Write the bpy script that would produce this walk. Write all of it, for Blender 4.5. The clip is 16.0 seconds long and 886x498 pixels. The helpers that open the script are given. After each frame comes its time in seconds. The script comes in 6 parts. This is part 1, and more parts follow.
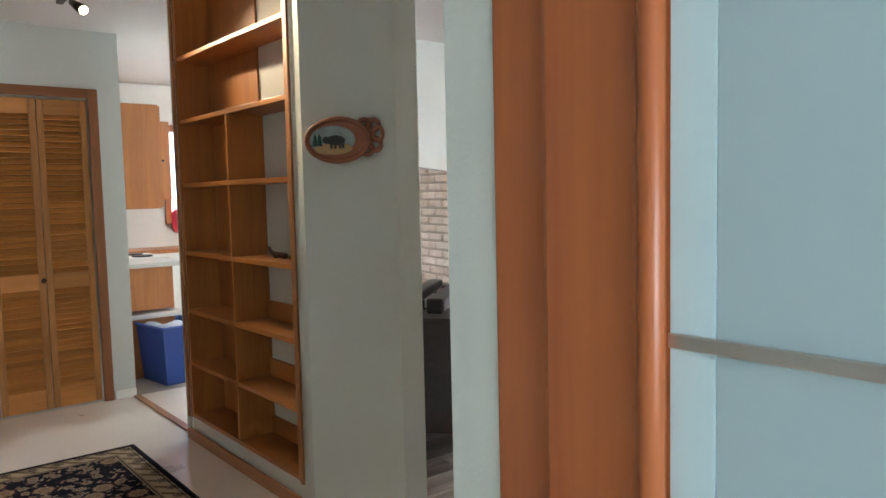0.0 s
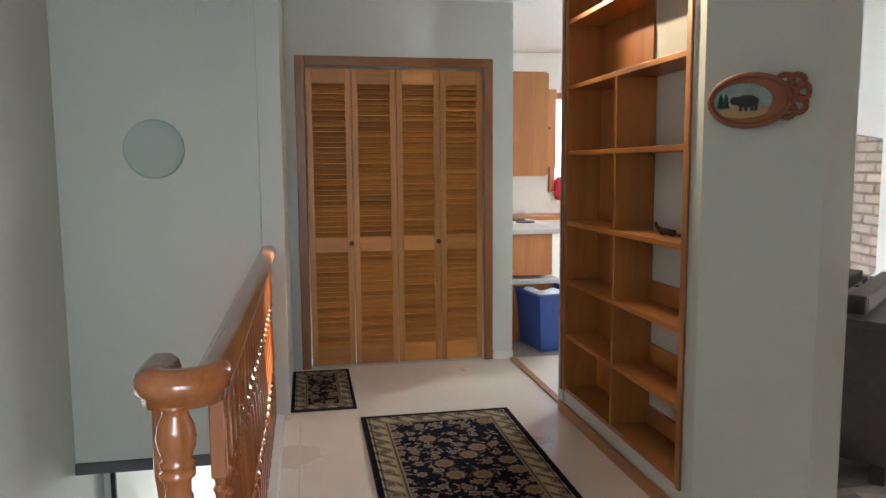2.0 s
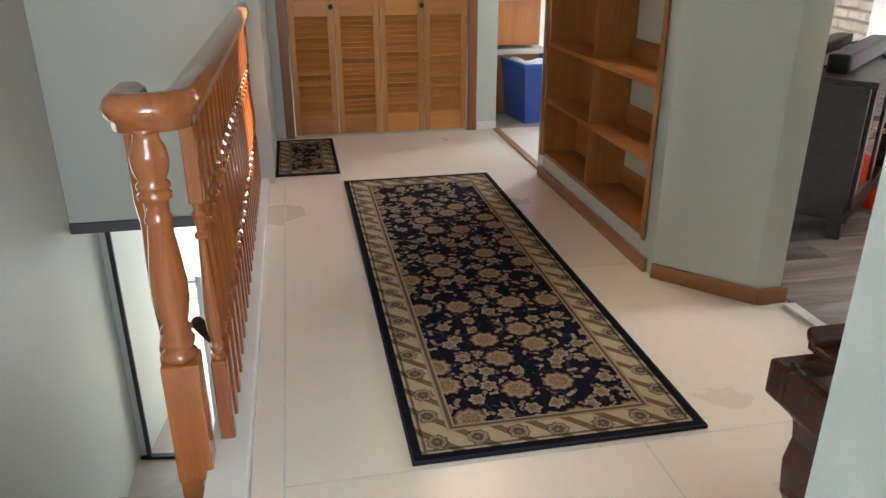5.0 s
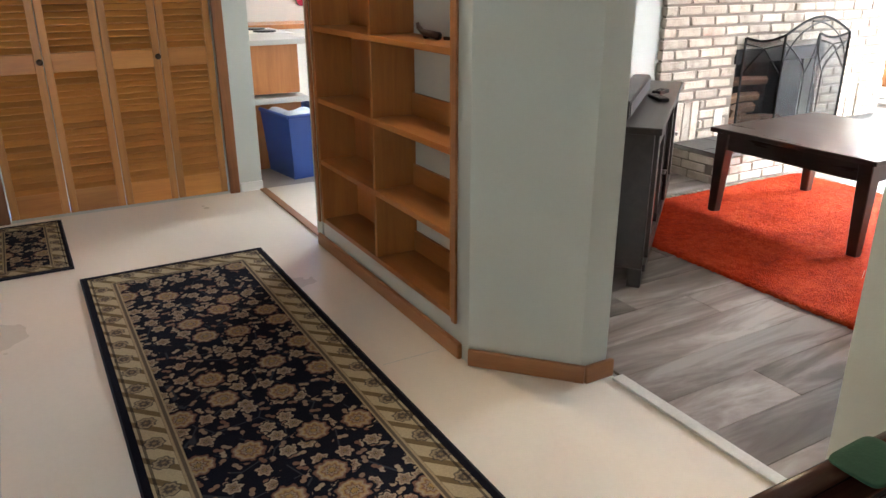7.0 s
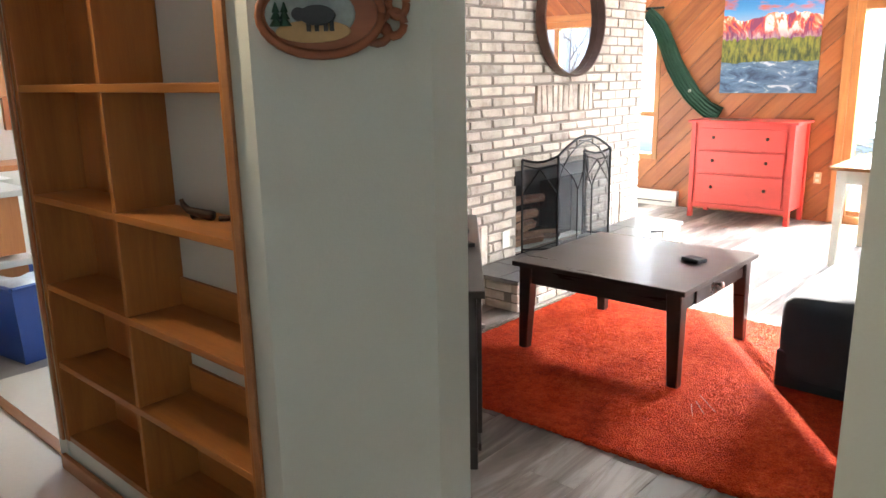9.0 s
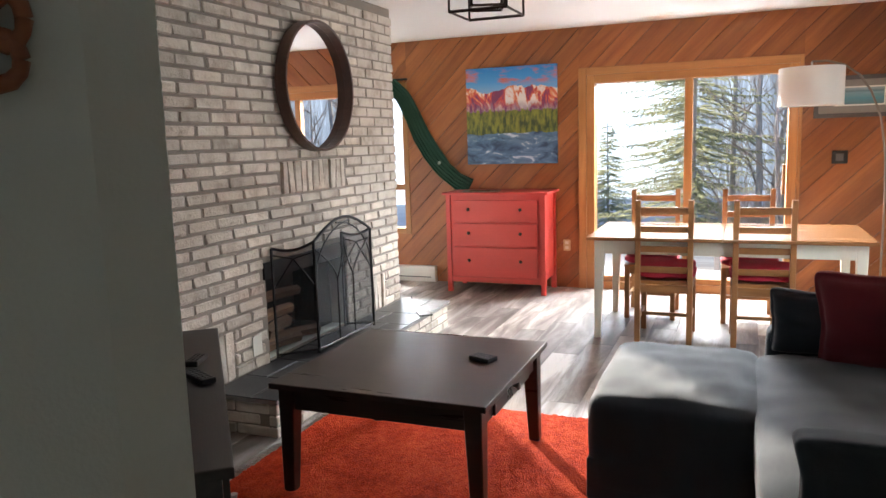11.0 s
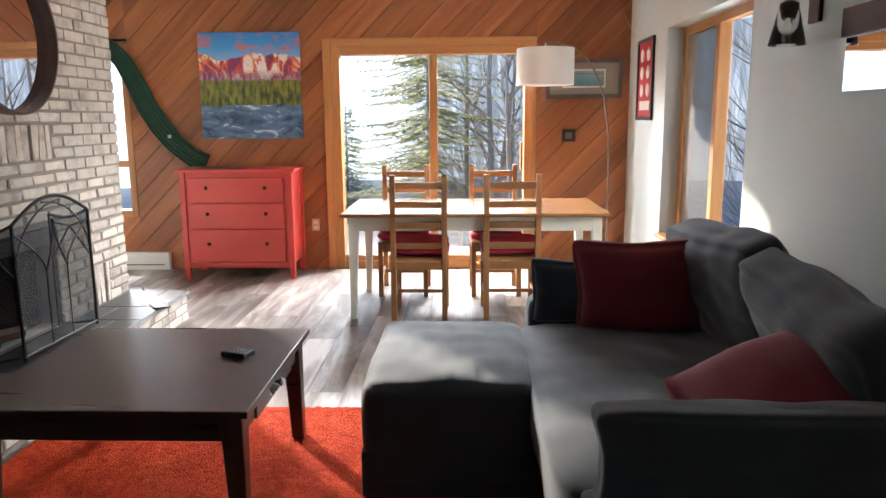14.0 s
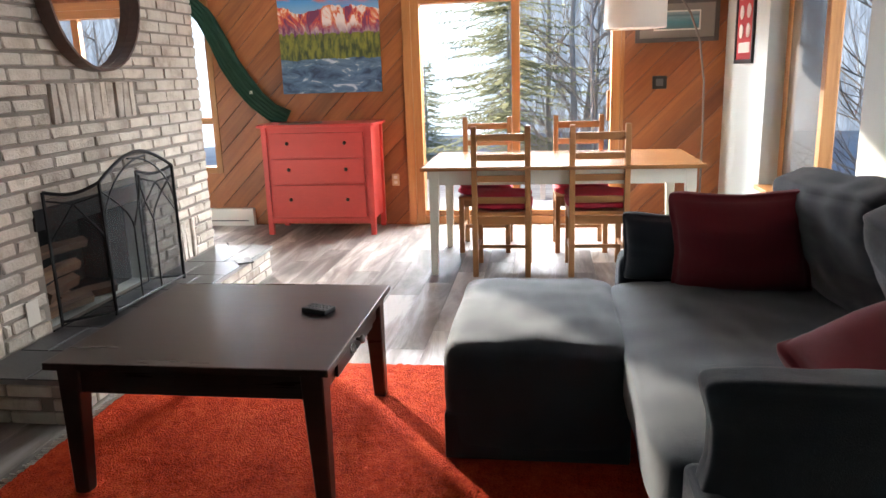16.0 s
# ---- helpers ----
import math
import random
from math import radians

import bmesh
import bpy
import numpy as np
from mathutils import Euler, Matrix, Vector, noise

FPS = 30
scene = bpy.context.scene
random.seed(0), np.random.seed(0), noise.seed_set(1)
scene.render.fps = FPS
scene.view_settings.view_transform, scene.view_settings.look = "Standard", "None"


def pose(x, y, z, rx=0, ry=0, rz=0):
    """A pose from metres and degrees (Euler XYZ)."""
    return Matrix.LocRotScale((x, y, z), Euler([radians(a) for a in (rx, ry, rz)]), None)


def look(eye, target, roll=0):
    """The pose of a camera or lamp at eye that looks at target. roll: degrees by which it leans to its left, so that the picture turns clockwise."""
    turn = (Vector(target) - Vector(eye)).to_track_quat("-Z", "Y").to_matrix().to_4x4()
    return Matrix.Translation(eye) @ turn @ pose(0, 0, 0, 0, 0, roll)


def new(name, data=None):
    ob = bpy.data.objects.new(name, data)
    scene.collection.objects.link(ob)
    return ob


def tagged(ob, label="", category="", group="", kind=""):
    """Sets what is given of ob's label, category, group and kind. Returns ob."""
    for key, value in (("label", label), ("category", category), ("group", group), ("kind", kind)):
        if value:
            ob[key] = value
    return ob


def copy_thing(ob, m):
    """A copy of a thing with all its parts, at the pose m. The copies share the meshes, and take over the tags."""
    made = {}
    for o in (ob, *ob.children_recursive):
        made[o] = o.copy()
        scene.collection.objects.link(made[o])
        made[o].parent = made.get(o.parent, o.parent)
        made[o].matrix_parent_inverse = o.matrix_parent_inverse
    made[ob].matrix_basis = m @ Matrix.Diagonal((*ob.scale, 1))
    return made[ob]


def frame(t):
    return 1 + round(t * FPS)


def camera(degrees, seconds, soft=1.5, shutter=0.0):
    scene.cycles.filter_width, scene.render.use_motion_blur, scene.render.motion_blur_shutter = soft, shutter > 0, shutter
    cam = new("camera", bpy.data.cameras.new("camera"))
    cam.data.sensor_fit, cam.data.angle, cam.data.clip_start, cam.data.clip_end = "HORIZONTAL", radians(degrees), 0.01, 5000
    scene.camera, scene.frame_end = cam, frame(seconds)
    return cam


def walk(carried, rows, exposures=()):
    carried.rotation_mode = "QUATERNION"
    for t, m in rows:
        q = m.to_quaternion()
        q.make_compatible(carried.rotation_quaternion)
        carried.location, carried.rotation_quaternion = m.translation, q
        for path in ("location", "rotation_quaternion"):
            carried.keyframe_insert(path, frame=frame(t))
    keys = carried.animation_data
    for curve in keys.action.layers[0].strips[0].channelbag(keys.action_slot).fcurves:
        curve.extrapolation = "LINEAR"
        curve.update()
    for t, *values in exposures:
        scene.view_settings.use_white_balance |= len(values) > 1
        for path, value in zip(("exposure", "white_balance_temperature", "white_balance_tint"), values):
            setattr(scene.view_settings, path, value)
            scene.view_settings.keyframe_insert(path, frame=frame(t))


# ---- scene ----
cam = camera(62.0, 16.0)
PATH = [
    (0, (0.1194, 0.1429, 1.3696), (1.3019, 1.5971, 1.2267), -1.3),
    (0.5, (0.1701, 0.3309, 1.3809), (1.0989, 1.9599, 1.2502), -1.0),
    (1, (0.1786, 0.4606, 1.3997), (0.8808, 2.2005, 1.2728), -1.0),
    (1.5, (0.1880, 0.4653, 1.3865), (0.6787, 2.2729, 1.2323), -0.7),
    (2, (0.2049, 0.4268, 1.3762), (0.5452, 2.2635, 1.1675), -0.4),
    (2.5, (0.2171, 0.3600, 1.3545), (0.4399, 2.2024, 1.0509), -0.1),
    (3, (0.2171, 0.3196, 1.3141), (0.3751, 2.1441, 0.8921), 0.0),
    (3.5, (0.2106, 0.2961, 1.2709), (0.3440, 2.0906, 0.7294), 0.2),
    (3.7, (0.2087, 0.2867, 1.2521), (0.3422, 2.0689, 0.6674), 0.1),
    (5.8, (0.2670, 0.5424, 1.2605), (0.8263, 2.1780, 0.5208), 0.4),
    (6, (0.2463, 0.6082, 1.2746), (0.8657, 2.2250, 0.5433), 0.5),
    (6.5, (0.2886, 0.7351, 1.2812), (1.0443, 2.3077, 0.5819), 0.2),
    (7, (0.3704, 0.8921, 1.3047), (1.2436, 2.4205, 0.6448), -0.1),
    (7.5, (0.4437, 1.0359, 1.3762), (1.4297, 2.5154, 0.7652), -0.4),
    (8, (0.5179, 1.1459, 1.3987), (1.6215, 2.5643, 0.8479), -0.8),
    (8.5, (0.5734, 1.3188, 1.4194), (1.8067, 2.6517, 0.9325), -1.1),
    (9, (0.6392, 1.4495, 1.4617), (2.0013, 2.6705, 1.0293), -1.1),
    (9.2, (0.6195, 1.5642, 1.4655), (2.0530, 2.7081, 1.0537), -0.4),
    (11.3, (1.4410, 1.9355, 1.4730), (3.1960, 2.5624, 1.2248), -1.5),
    (11.5, (1.5736, 1.9674, 1.4523), (3.3511, 2.5352, 1.2220), -1.1),
    (12, (1.7164, 2.0022, 1.4514), (3.5391, 2.4102, 1.2408), -1.0),
    (12.5, (1.7446, 2.0577, 1.4438), (3.5964, 2.3105, 1.2352), -1.0),
    (13, (1.7023, 2.1206, 1.4307), (3.5635, 2.2363, 1.1938), -0.9),
    (13.5, (1.6300, 2.1319, 1.4091), (3.4883, 2.1808, 1.1299), -0.8),
    (14, (1.5350, 2.0624, 1.3997), (3.3849, 2.1216, 1.0707), -0.4),
    (14.5, (1.4749, 2.0013, 1.3827), (3.3126, 2.1178, 1.0049), -0.2),
    (15, (1.4344, 1.9599, 1.3630), (3.2590, 2.1441, 0.9475), -0.5),
    (15.5, (1.4993, 1.9843, 1.3423), (3.3135, 2.2175, 0.9062), -1.2),
    (16, (1.6713, 2.0915, 1.3658), (3.4818, 2.3519, 0.9306), -1.8),
]
EXPOSURES = [(0, 2.3), (1.5, 2.4), (3.5, 2.45), (6, 2.75), (8, 2.6), (9, 2.4), (11.5, 0.85), (14, 0.9), (16, 0.95)]
walk(cam, [(t, look(eye, target, roll)) for t, eye, target, roll in PATH], EXPOSURES)

# ---------------------------------------------------------------- world, sun, lights
SUN_WAY = Vector((-0.75, -0.581, -0.235)).normalized()
world = bpy.data.worlds.new("sky_world")
scene.world = world
world.use_nodes = True
wn = world.node_tree
sky = wn.nodes.new("ShaderNodeTexSky")
sky.sky_type = 'NISHITA'
sky.sun_disc = False
sky.sun_elevation = math.asin(-SUN_WAY.z)
sky.sun_rotation = math.atan2(-SUN_WAY.x, -SUN_WAY.y)
sky.dust_density, sky.ozone_density = 0.6, 4.0
wn.links.new(sky.outputs[0], wn.nodes["Background"].inputs[0])
wn.nodes["Background"].inputs[1].default_value = 0.15

sun_data = bpy.data.lights.new("sun", 'SUN')
sun_data.energy, sun_data.angle, sun_data.color = 5.0, radians(1.0), (1.0, 0.91, 0.78)
sun = new("sun", sun_data)
sun.matrix_world = look((30, 25, 12), Vector((30, 25, 12)) + SUN_WAY)


def window_light(name, eye, target, w, h, watts, colour=(0.86, 0.93, 1.0)):
    d = bpy.data.lights.new(name, 'AREA')
    d.shape, d.size, d.size_y, d.energy, d.color = 'RECTANGLE', w, h, watts, colour
    ob = new(name, d)
    ob.matrix_world = look(eye, target)
    return ob


window_light("patio_daylight", (9.6, 2.37, 2.44), (3.0, 2.5, 0.7), 1.9, 0.5, 440)
window_light("side_daylight", (5.95, -0.3, 1.35), (5.2, 4.4, 1.1), 1.7, 1.4, 42)
window_light("fire_side_daylight", (9.6, 5.8, 2.48), (4.0, 4.2, 0.6), 1.1, 0.5, 260)
# Fill lamp at the added, unseen high opening of the kitchen.
window_light("kitchen_opening_fill", (5.00, 7.74, 2.1), (3.0, 0, 1.0), 1.6, 0.6, 60)
# Added fill lamp that brightens the hall from an unseen opening.
window_light("hall_fill", (0.45, -1.66, 1.5), (0.45, 5, 1.1), 1.9, 1.1, 16)
window_light("entry_daylight", (-0.55, 7.3, -0.35), (-0.55, 0, -0.6), 0.8, 1.6, 8)

# ---------------------------------------------------------------- materials


class Nodes:
    """Short hand for a node material."""

    def __init__(self, name):
        self.m = bpy.data.materials.new(name)
        self.m.use_nodes = True
        self.t = self.m.node_tree
        self.b = self.t.nodes["Principled BSDF"]

    def put(self, node, key, v):
        if v is None:
            return
        if isinstance(v, (int, float)):
            node.inputs[key].default_value = v
        elif isinstance(v, tuple):
            s = node.inputs[key]
            s.default_value = (*v, 1.0) if len(v) == 3 and s.type == 'RGBA' else v
        else:
            self.t.links.new(v, node.inputs[key])

    def math(self, op, a, b=None, c=None):
        n = self.t.nodes.new("ShaderNodeMath")
        n.operation = op
        for i, v in enumerate((a, b, c)):
            self.put(n, i, v)
        return n.outputs[0]

    def coords(self, scale=(1, 1, 1), wander=False, which="Object"):
        tc = self.t.nodes.new("ShaderNodeTexCoord")
        mp = self.t.nodes.new("ShaderNodeMapping")
        self.t.links.new(tc.outputs[which], mp.inputs[0])
        mp.inputs["Scale"].default_value = scale
        if wander:
            oi = self.t.nodes.new("ShaderNodeObjectInfo")
            v = self.t.nodes.new("ShaderNodeVectorMath")
            v.operation = 'SCALE'
            v.inputs[0].default_value = (31, 17, 23)
            self.t.links.new(oi.outputs["Random"], v.inputs["Scale"])
            self.t.links.new(v.outputs[0], mp.inputs["Location"])
        return mp.outputs[0]

    def xyz(self, vec):
        n = self.t.nodes.new("ShaderNodeSeparateXYZ")
        self.t.links.new(vec, n.inputs[0])
        return n.outputs[0], n.outputs[1], n.outputs[2]

    def noise(self, vec, scale, detail=4.0, rough=0.55, distort=0.0):
        n = self.t.nodes.new("ShaderNodeTexNoise")
        self.put(n, "Vector", vec)
        n.inputs["Scale"].default_value, n.inputs["Detail"].default_value = scale, detail
        n.inputs["Roughness"].default_value, n.inputs["Distortion"].default_value = rough, distort
        return n.outputs[0]

    def voronoi(self, vec, scale, out="Distance", randomness=1.0, feature='F1'):
        n = self.t.nodes.new("ShaderNodeTexVoronoi")
        n.feature = feature
        self.put(n, "Vector", vec)
        n.inputs["Scale"].default_value, n.inputs["Randomness"].default_value = scale, randomness
        return n.outputs[out]

    def ramp(self, fac, stops, mode='LINEAR'):
        n = self.t.nodes.new("ShaderNodeValToRGB")
        n.color_ramp.interpolation = mode
        el = n.color_ramp.elements
        while len(el) < len(stops):
            el.new(0.5)
        for e, (p, c) in zip(el, stops):
            e.position = p
            e.color = (*c, 1.0) if isinstance(c, tuple) else (c, c, c, 1.0)
        self.put(n, 0, fac)
        return n.outputs[0]

    def mix(self, fac, a, b, blend='MIX'):
        n = self.t.nodes.new("ShaderNodeMix")
        n.data_type, n.blend_type = 'RGBA', blend
        self.put(n, 0, fac)
        self.put(n, 6, a)
        self.put(n, 7, b)
        return n.outputs[2]

    def bump(self, height, strength=0.2, distance=0.01):
        n = self.t.nodes.new("ShaderNodeBump")
        n.inputs["Strength"].default_value, n.inputs["Distance"].default_value = strength, distance
        self.put(n, "Height", height)
        self.t.links.new(n.outputs[0], self.b.inputs["Normal"])

    def rnd(self):
        return self.t.nodes.new("ShaderNodeObjectInfo").outputs["Random"]

    def done(self, colour=None, rough=None, metal=None, **more):
        self.put(self.b, "Base Color", colour)
        self.put(self.b, "Roughness", rough)
        self.put(self.b, "Metallic", metal)
        for k, v in more.items():
            self.put(self.b, k.replace("_", " "), v)
        return self.m


def plain(name, colour, rough=0.5, metal=0.0, var=0.2, scale=3.0, stretch=(1, 1, 1), bump=0.1, fine=90.0, rnd=0.0, **more):
    """A surface of one stuff: cloudy variation, fine grain, slight relief."""
    n = Nodes(name)
    v = n.coords(stretch, wander=True)
    big, small = n.noise(v, scale), n.noise(v, fine, 3)
    k = n.math('MULTIPLY_ADD', big, var * 1.6, 1.0 - var * 0.8)
    k = n.math('MULTIPLY', k, n.math('MULTIPLY_ADD', small, var * 0.8, 1.0 - var * 0.4))
    if rnd:
        k = n.math('MULTIPLY', k, n.math('MULTIPLY_ADD', n.rnd(), rnd * 2, 1.0 - rnd))
    c = n.mix(1.0, colour, k, 'MULTIPLY')
    n.bump(small, bump, 0.004)
    return n.done(c, n.math('MULTIPLY_ADD', big, 0.16, max(rough - 0.08, 0.02)), metal, **more)


def wood(name, light, dark, axis=0, rough=0.4, rnd=0.25, ring=14.0, bump=0.12, **more):
    """Wood with long grain along one axis of the mesh."""
    n = Nodes(name)
    s = [1.0, 1.0, 1.0]
    s[axis] = 0.07
    v = n.coords(tuple(s), wander=True)
    g = n.noise(v, ring, 5, 0.6, 0.8)
    f = n.noise(v, ring * 9, 3, 0.6)
    w = n.math('ADD', n.math('MULTIPLY', g, 0.75), n.math('MULTIPLY', f, 0.25))
    c = n.ramp(w, [(0.33, dark), (0.68, light)])
    k = n.math('MULTIPLY_ADD', n.rnd(), rnd * 2, 1.0 - rnd)
    c = n.mix(1.0, c, k, 'MULTIPLY')
    n.bump(f, bump, 0.003)
    return n.done(c, n.math('MULTIPLY_ADD', g, 0.15, rough - 0.08), 0.0, **more)


def glow(name, colour, strength):
    n = Nodes(name)
    return n.done(colour, 0.5, 0.0, Emission_Color=colour, Emission_Strength=strength)


def thin_leaf(name, colour):
    """Foliage that the sun shines through."""
    n = Nodes(name)
    k = n.math('MULTIPLY_ADD', n.noise(n.coords(wander=True), 5), 0.9, 0.55)
    c = n.mix(1.0, colour, k, 'MULTIPLY')
    n.done(c, 0.8)
    tr = n.t.nodes.new("ShaderNodeBsdfTranslucent")
    n.t.links.new(c, tr.inputs[0])
    mx = n.t.nodes.new("ShaderNodeMixShader")
    mx.inputs[0].default_value = 0.75
    n.t.links.new(n.b.outputs[0], mx.inputs[1])
    n.t.links.new(tr.outputs[0], mx.inputs[2])
    n.t.links.new(mx.outputs[0], n.t.nodes["Material Output"].inputs[0])
    return n.m


M = {}
M["wall"] = plain("sage_wall_paint", (0.56, 0.585, 0.54), 0.55, var=0.06, scale=1.2, bump=0.16, fine=160)
M["ceiling"] = plain("ceiling_paint", (0.78, 0.77, 0.75), 0.8, var=0.06, scale=1.5, bump=0.3, fine=220)
M["white"] = plain("white_paint", (0.78, 0.77, 0.73), 0.45, var=0.06)
M["dirty_white"] = plain("worn_white_paint", (0.62, 0.60, 0.55), 0.55, var=0.35, scale=9)
M["cream"] = plain("cream_floor_paint", (0.78, 0.70, 0.60), 0.30, var=0.10, scale=1.6, bump=0.08, fine=60)
M["vinyl"] = plain("kitchen_vinyl", (0.34, 0.29, 0.25), 0.35, var=0.35, scale=6)
M["cedar"] = wood("cedar_board", (0.40, 0.135, 0.038), (0.21, 0.062, 0.018), 0, 0.42, 0.24, 9)
# Shade of board gaps and louver slits, put into a dark colour.
M["gap_shade"] = plain("cedar_shadow_gap", (0.09, 0.03, 0.012), 0.8)
M["trim_x"] = wood("fir_trim_x", (0.52, 0.24, 0.08), (0.36, 0.145, 0.045), 0, 0.4, 0.12)
M["trim_y"] = wood("fir_trim_y", (0.52, 0.24, 0.08), (0.36, 0.145, 0.045), 1, 0.4, 0.12)
M["trim_z"] = wood("fir_trim_z", (0.52, 0.24, 0.08), (0.36, 0.145, 0.045), 2, 0.4, 0.12)
M["case_dark_z"] = wood("closet_casing_z", (0.30, 0.12, 0.04), (0.19, 0.07, 0.025), 2, 0.4, 0.1)
M["case_dark_x"] = wood("closet_casing_x", (0.30, 0.12, 0.04), (0.19, 0.07, 0.025), 0, 0.4, 0.1)
M["base_x"] = wood("baseboard_x", (0.38, 0.17, 0.065), (0.25, 0.10, 0.04), 0, 0.4, 0.1)
M["base_y"] = wood("baseboard_y", (0.38, 0.17, 0.065), (0.25, 0.10, 0.04), 1, 0.4, 0.1)
M["pine_x"] = wood("louver_pine_x", (0.58, 0.255, 0.060), (0.40, 0.15, 0.032), 0, 0.42, 0.22)
M["pine_z"] = wood("louver_pine_z", (0.52, 0.24, 0.064), (0.36, 0.145, 0.036), 2, 0.42, 0.14)
M["case_y"] = wood("bookcase_oak_y", (0.43, 0.17, 0.038), (0.29, 0.10, 0.023), 1, 0.42, 0.12)
M["case_z"] = wood("bookcase_oak_z", (0.43, 0.17, 0.038), (0.29, 0.10, 0.023), 2, 0.42, 0.12)
M["oak_gloss"] = wood("varnished_oak", (0.44, 0.145, 0.042), (0.29, 0.082, 0.024), 2, 0.2, 0.1, Coat_Weight=0.6, Coat_Roughness=0.12)
M["oak_rail"] = wood("varnished_oak_rail", (0.44, 0.145, 0.042), (0.29, 0.082, 0.024), 1, 0.2, 0.05, Coat_Weight=0.6, Coat_Roughness=0.12)
M["espresso"] = wood("espresso_wood", (0.062, 0.036, 0.028), (0.038, 0.022, 0.018), 1, 0.30, 0.1, 6, 0.0)
M["stand"] = wood("dark_stand_wood", (0.055, 0.042, 0.038), (0.026, 0.020, 0.018), 0, 0.4, 0.1, 20)
M["red_paint"] = plain("red_brushed_paint", (0.55, 0.055, 0.045), 0.42, var=0.22, scale=5, stretch=(1, 0.2, 1), bump=0.08)
M["table_top"] = wood("table_top_pine", (0.40, 0.19, 0.075), (0.24, 0.10, 0.04), 1, 0.22, 0.1)
M["table_white"] = plain("cream_table_paint", (0.74, 0.70, 0.58), 0.42, var=0.12)
M["chair"] = wood("chair_pine", (0.42, 0.20, 0.075), (0.28, 0.12, 0.042), 2, 0.38, 0.1)
M["chair_y"] = wood("chair_pine_y", (0.42, 0.20, 0.075), (0.28, 0.12, 0.042), 1, 0.38, 0.1)
M["sofa"] = plain("charcoal_velvet", (0.030, 0.037, 0.049), 0.85, var=0.35, scale=7, bump=0.35, fine=260, Specular_IOR_Level=0.2, Sheen_Weight=0.36, Sheen_Roughness=0.5)
M["burgundy"] = plain("burgundy_cotton", (0.20, 0.016, 0.028), 0.85, var=0.25, scale=6, bump=0.4, fine=300, Sheen_Weight=0.2)
M["crimson"] = plain("crimson_cushion", (0.46, 0.018, 0.055), 0.8, var=0.3, scale=8, bump=0.4, fine=200)
M["green"] = plain("green_curtain", (0.020, 0.075, 0.045), 0.8, var=0.35, scale=9, bump=0.4, fine=150)
M["steel"] = plain("brushed_steel", (0.55, 0.52, 0.48), 0.3, 1.0, var=0.1)
M["lamp_pole"] = plain("aged_nickel", (0.24, 0.20, 0.17), 0.38, 1.0, var=0.1)
M["black_metal"] = plain("black_metal", (0.018, 0.017, 0.017), 0.45, 0.6, var=0.2)
M["bronze"] = plain("dark_bronze", (0.045, 0.028, 0.020), 0.4, 0.7, var=0.25)
M["black"] = plain("black_plastic", (0.014, 0.014, 0.016), 0.42, var=0.2)
M["grey_plastic"] = plain("grey_plastic", (0.10, 0.10, 0.11), 0.5, var=0.2)
M["screen"] = plain("dark_glossy_panel", (0.010, 0.010, 0.011), 0.06, var=0.05, bump=0.0, Specular_IOR_Level=0.9, Coat_Weight=1.0, Coat_Roughness=0.03)
M["shade"] = plain("linen_shade", (0.74, 0.70, 0.64), 0.8, var=0.1, bump=0.4, fine=240, Transmission_Weight=0.0, Subsurface_Weight=0.0)
M["slate"] = plain("slate_tile", (0.045, 0.043, 0.045), 0.35, var=0.5, scale=5, bump=0.3, rnd=0.25)
M["grout"] = plain("grey_grout", (0.30, 0.28, 0.26), 0.9, var=0.2)
M["mortar"] = plain("brick_mortar", (0.26, 0.22, 0.18), 0.95, var=0.3, bump=0.5)
M["soot"] = plain("soot_firebox", (0.010, 0.009, 0.009), 0.95, var=0.4, bump=0.5)
M["mirror_rim"] = wood("walnut_mirror_rim", (0.115, 0.058, 0.040), (0.065, 0.032, 0.024), 0, 0.45, 0.1)
M["log"] = wood("split_log", (0.26, 0.14, 0.07), (0.08, 0.04, 0.025), 0, 0.8, 0.3)
M["heater"] = plain("white_enamel", (0.76, 0.74, 0.70), 0.35, var=0.05)
M["ivory"] = plain("ivory_plastic", (0.55, 0.42, 0.25), 0.4, var=0.05)
M["navy_edge"] = plain("navy_binding", (0.008, 0.009, 0.018), 0.9)
M["blue_bin"] = plain("blue_plastic", (0.028, 0.075, 0.30), 0.4, var=0.12)
M["bag"] = plain("plastic_bag", (0.55, 0.60, 0.66), 0.4, var=0.4, scale=14)
M["orange_wood"] = wood("kitchen_cabinet_oak", (0.50, 0.20, 0.055), (0.36, 0.12, 0.035), 2, 0.35, 0.1)
M["counter"] = plain("speckled_counter", (0.52, 0.50, 0.47), 0.3, var=0.3, fine=240)
M["dark_rosewood"] = wood("dark_rosewood", (0.085, 0.030, 0.020), (0.035, 0.012, 0.010), 0, 0.25, 0.1)
M["cherry"] = wood("cherry_panel", (0.42, 0.125, 0.035), (0.32, 0.085, 0.025), 2, 0.35, 0.04, 8)
M["stone"] = plain("grey_stone", (0.09, 0.08, 0.075), 0.8, var=0.4)
M["fan"] = plain("grey_fan_blade", (0.13, 0.135, 0.14), 0.5, var=0.2)
M["gate"] = plain("white_gate_enamel", (0.80, 0.82, 0.84), 0.35, var=0.05)
M["mat_board"] = plain("taupe_mat_board", (0.23, 0.20, 0.17), 0.8, var=0.08)
M["red_print"] = plain("red_print", (0.42, 0.025, 0.022), 0.7, var=0.1)
M["paper"] = plain("paper", (0.72, 0.68, 0.60), 0.8, var=0.08)
M["snow"] = plain("deck_frost", (0.62, 0.66, 0.72), 0.7, var=0.25, scale=4)
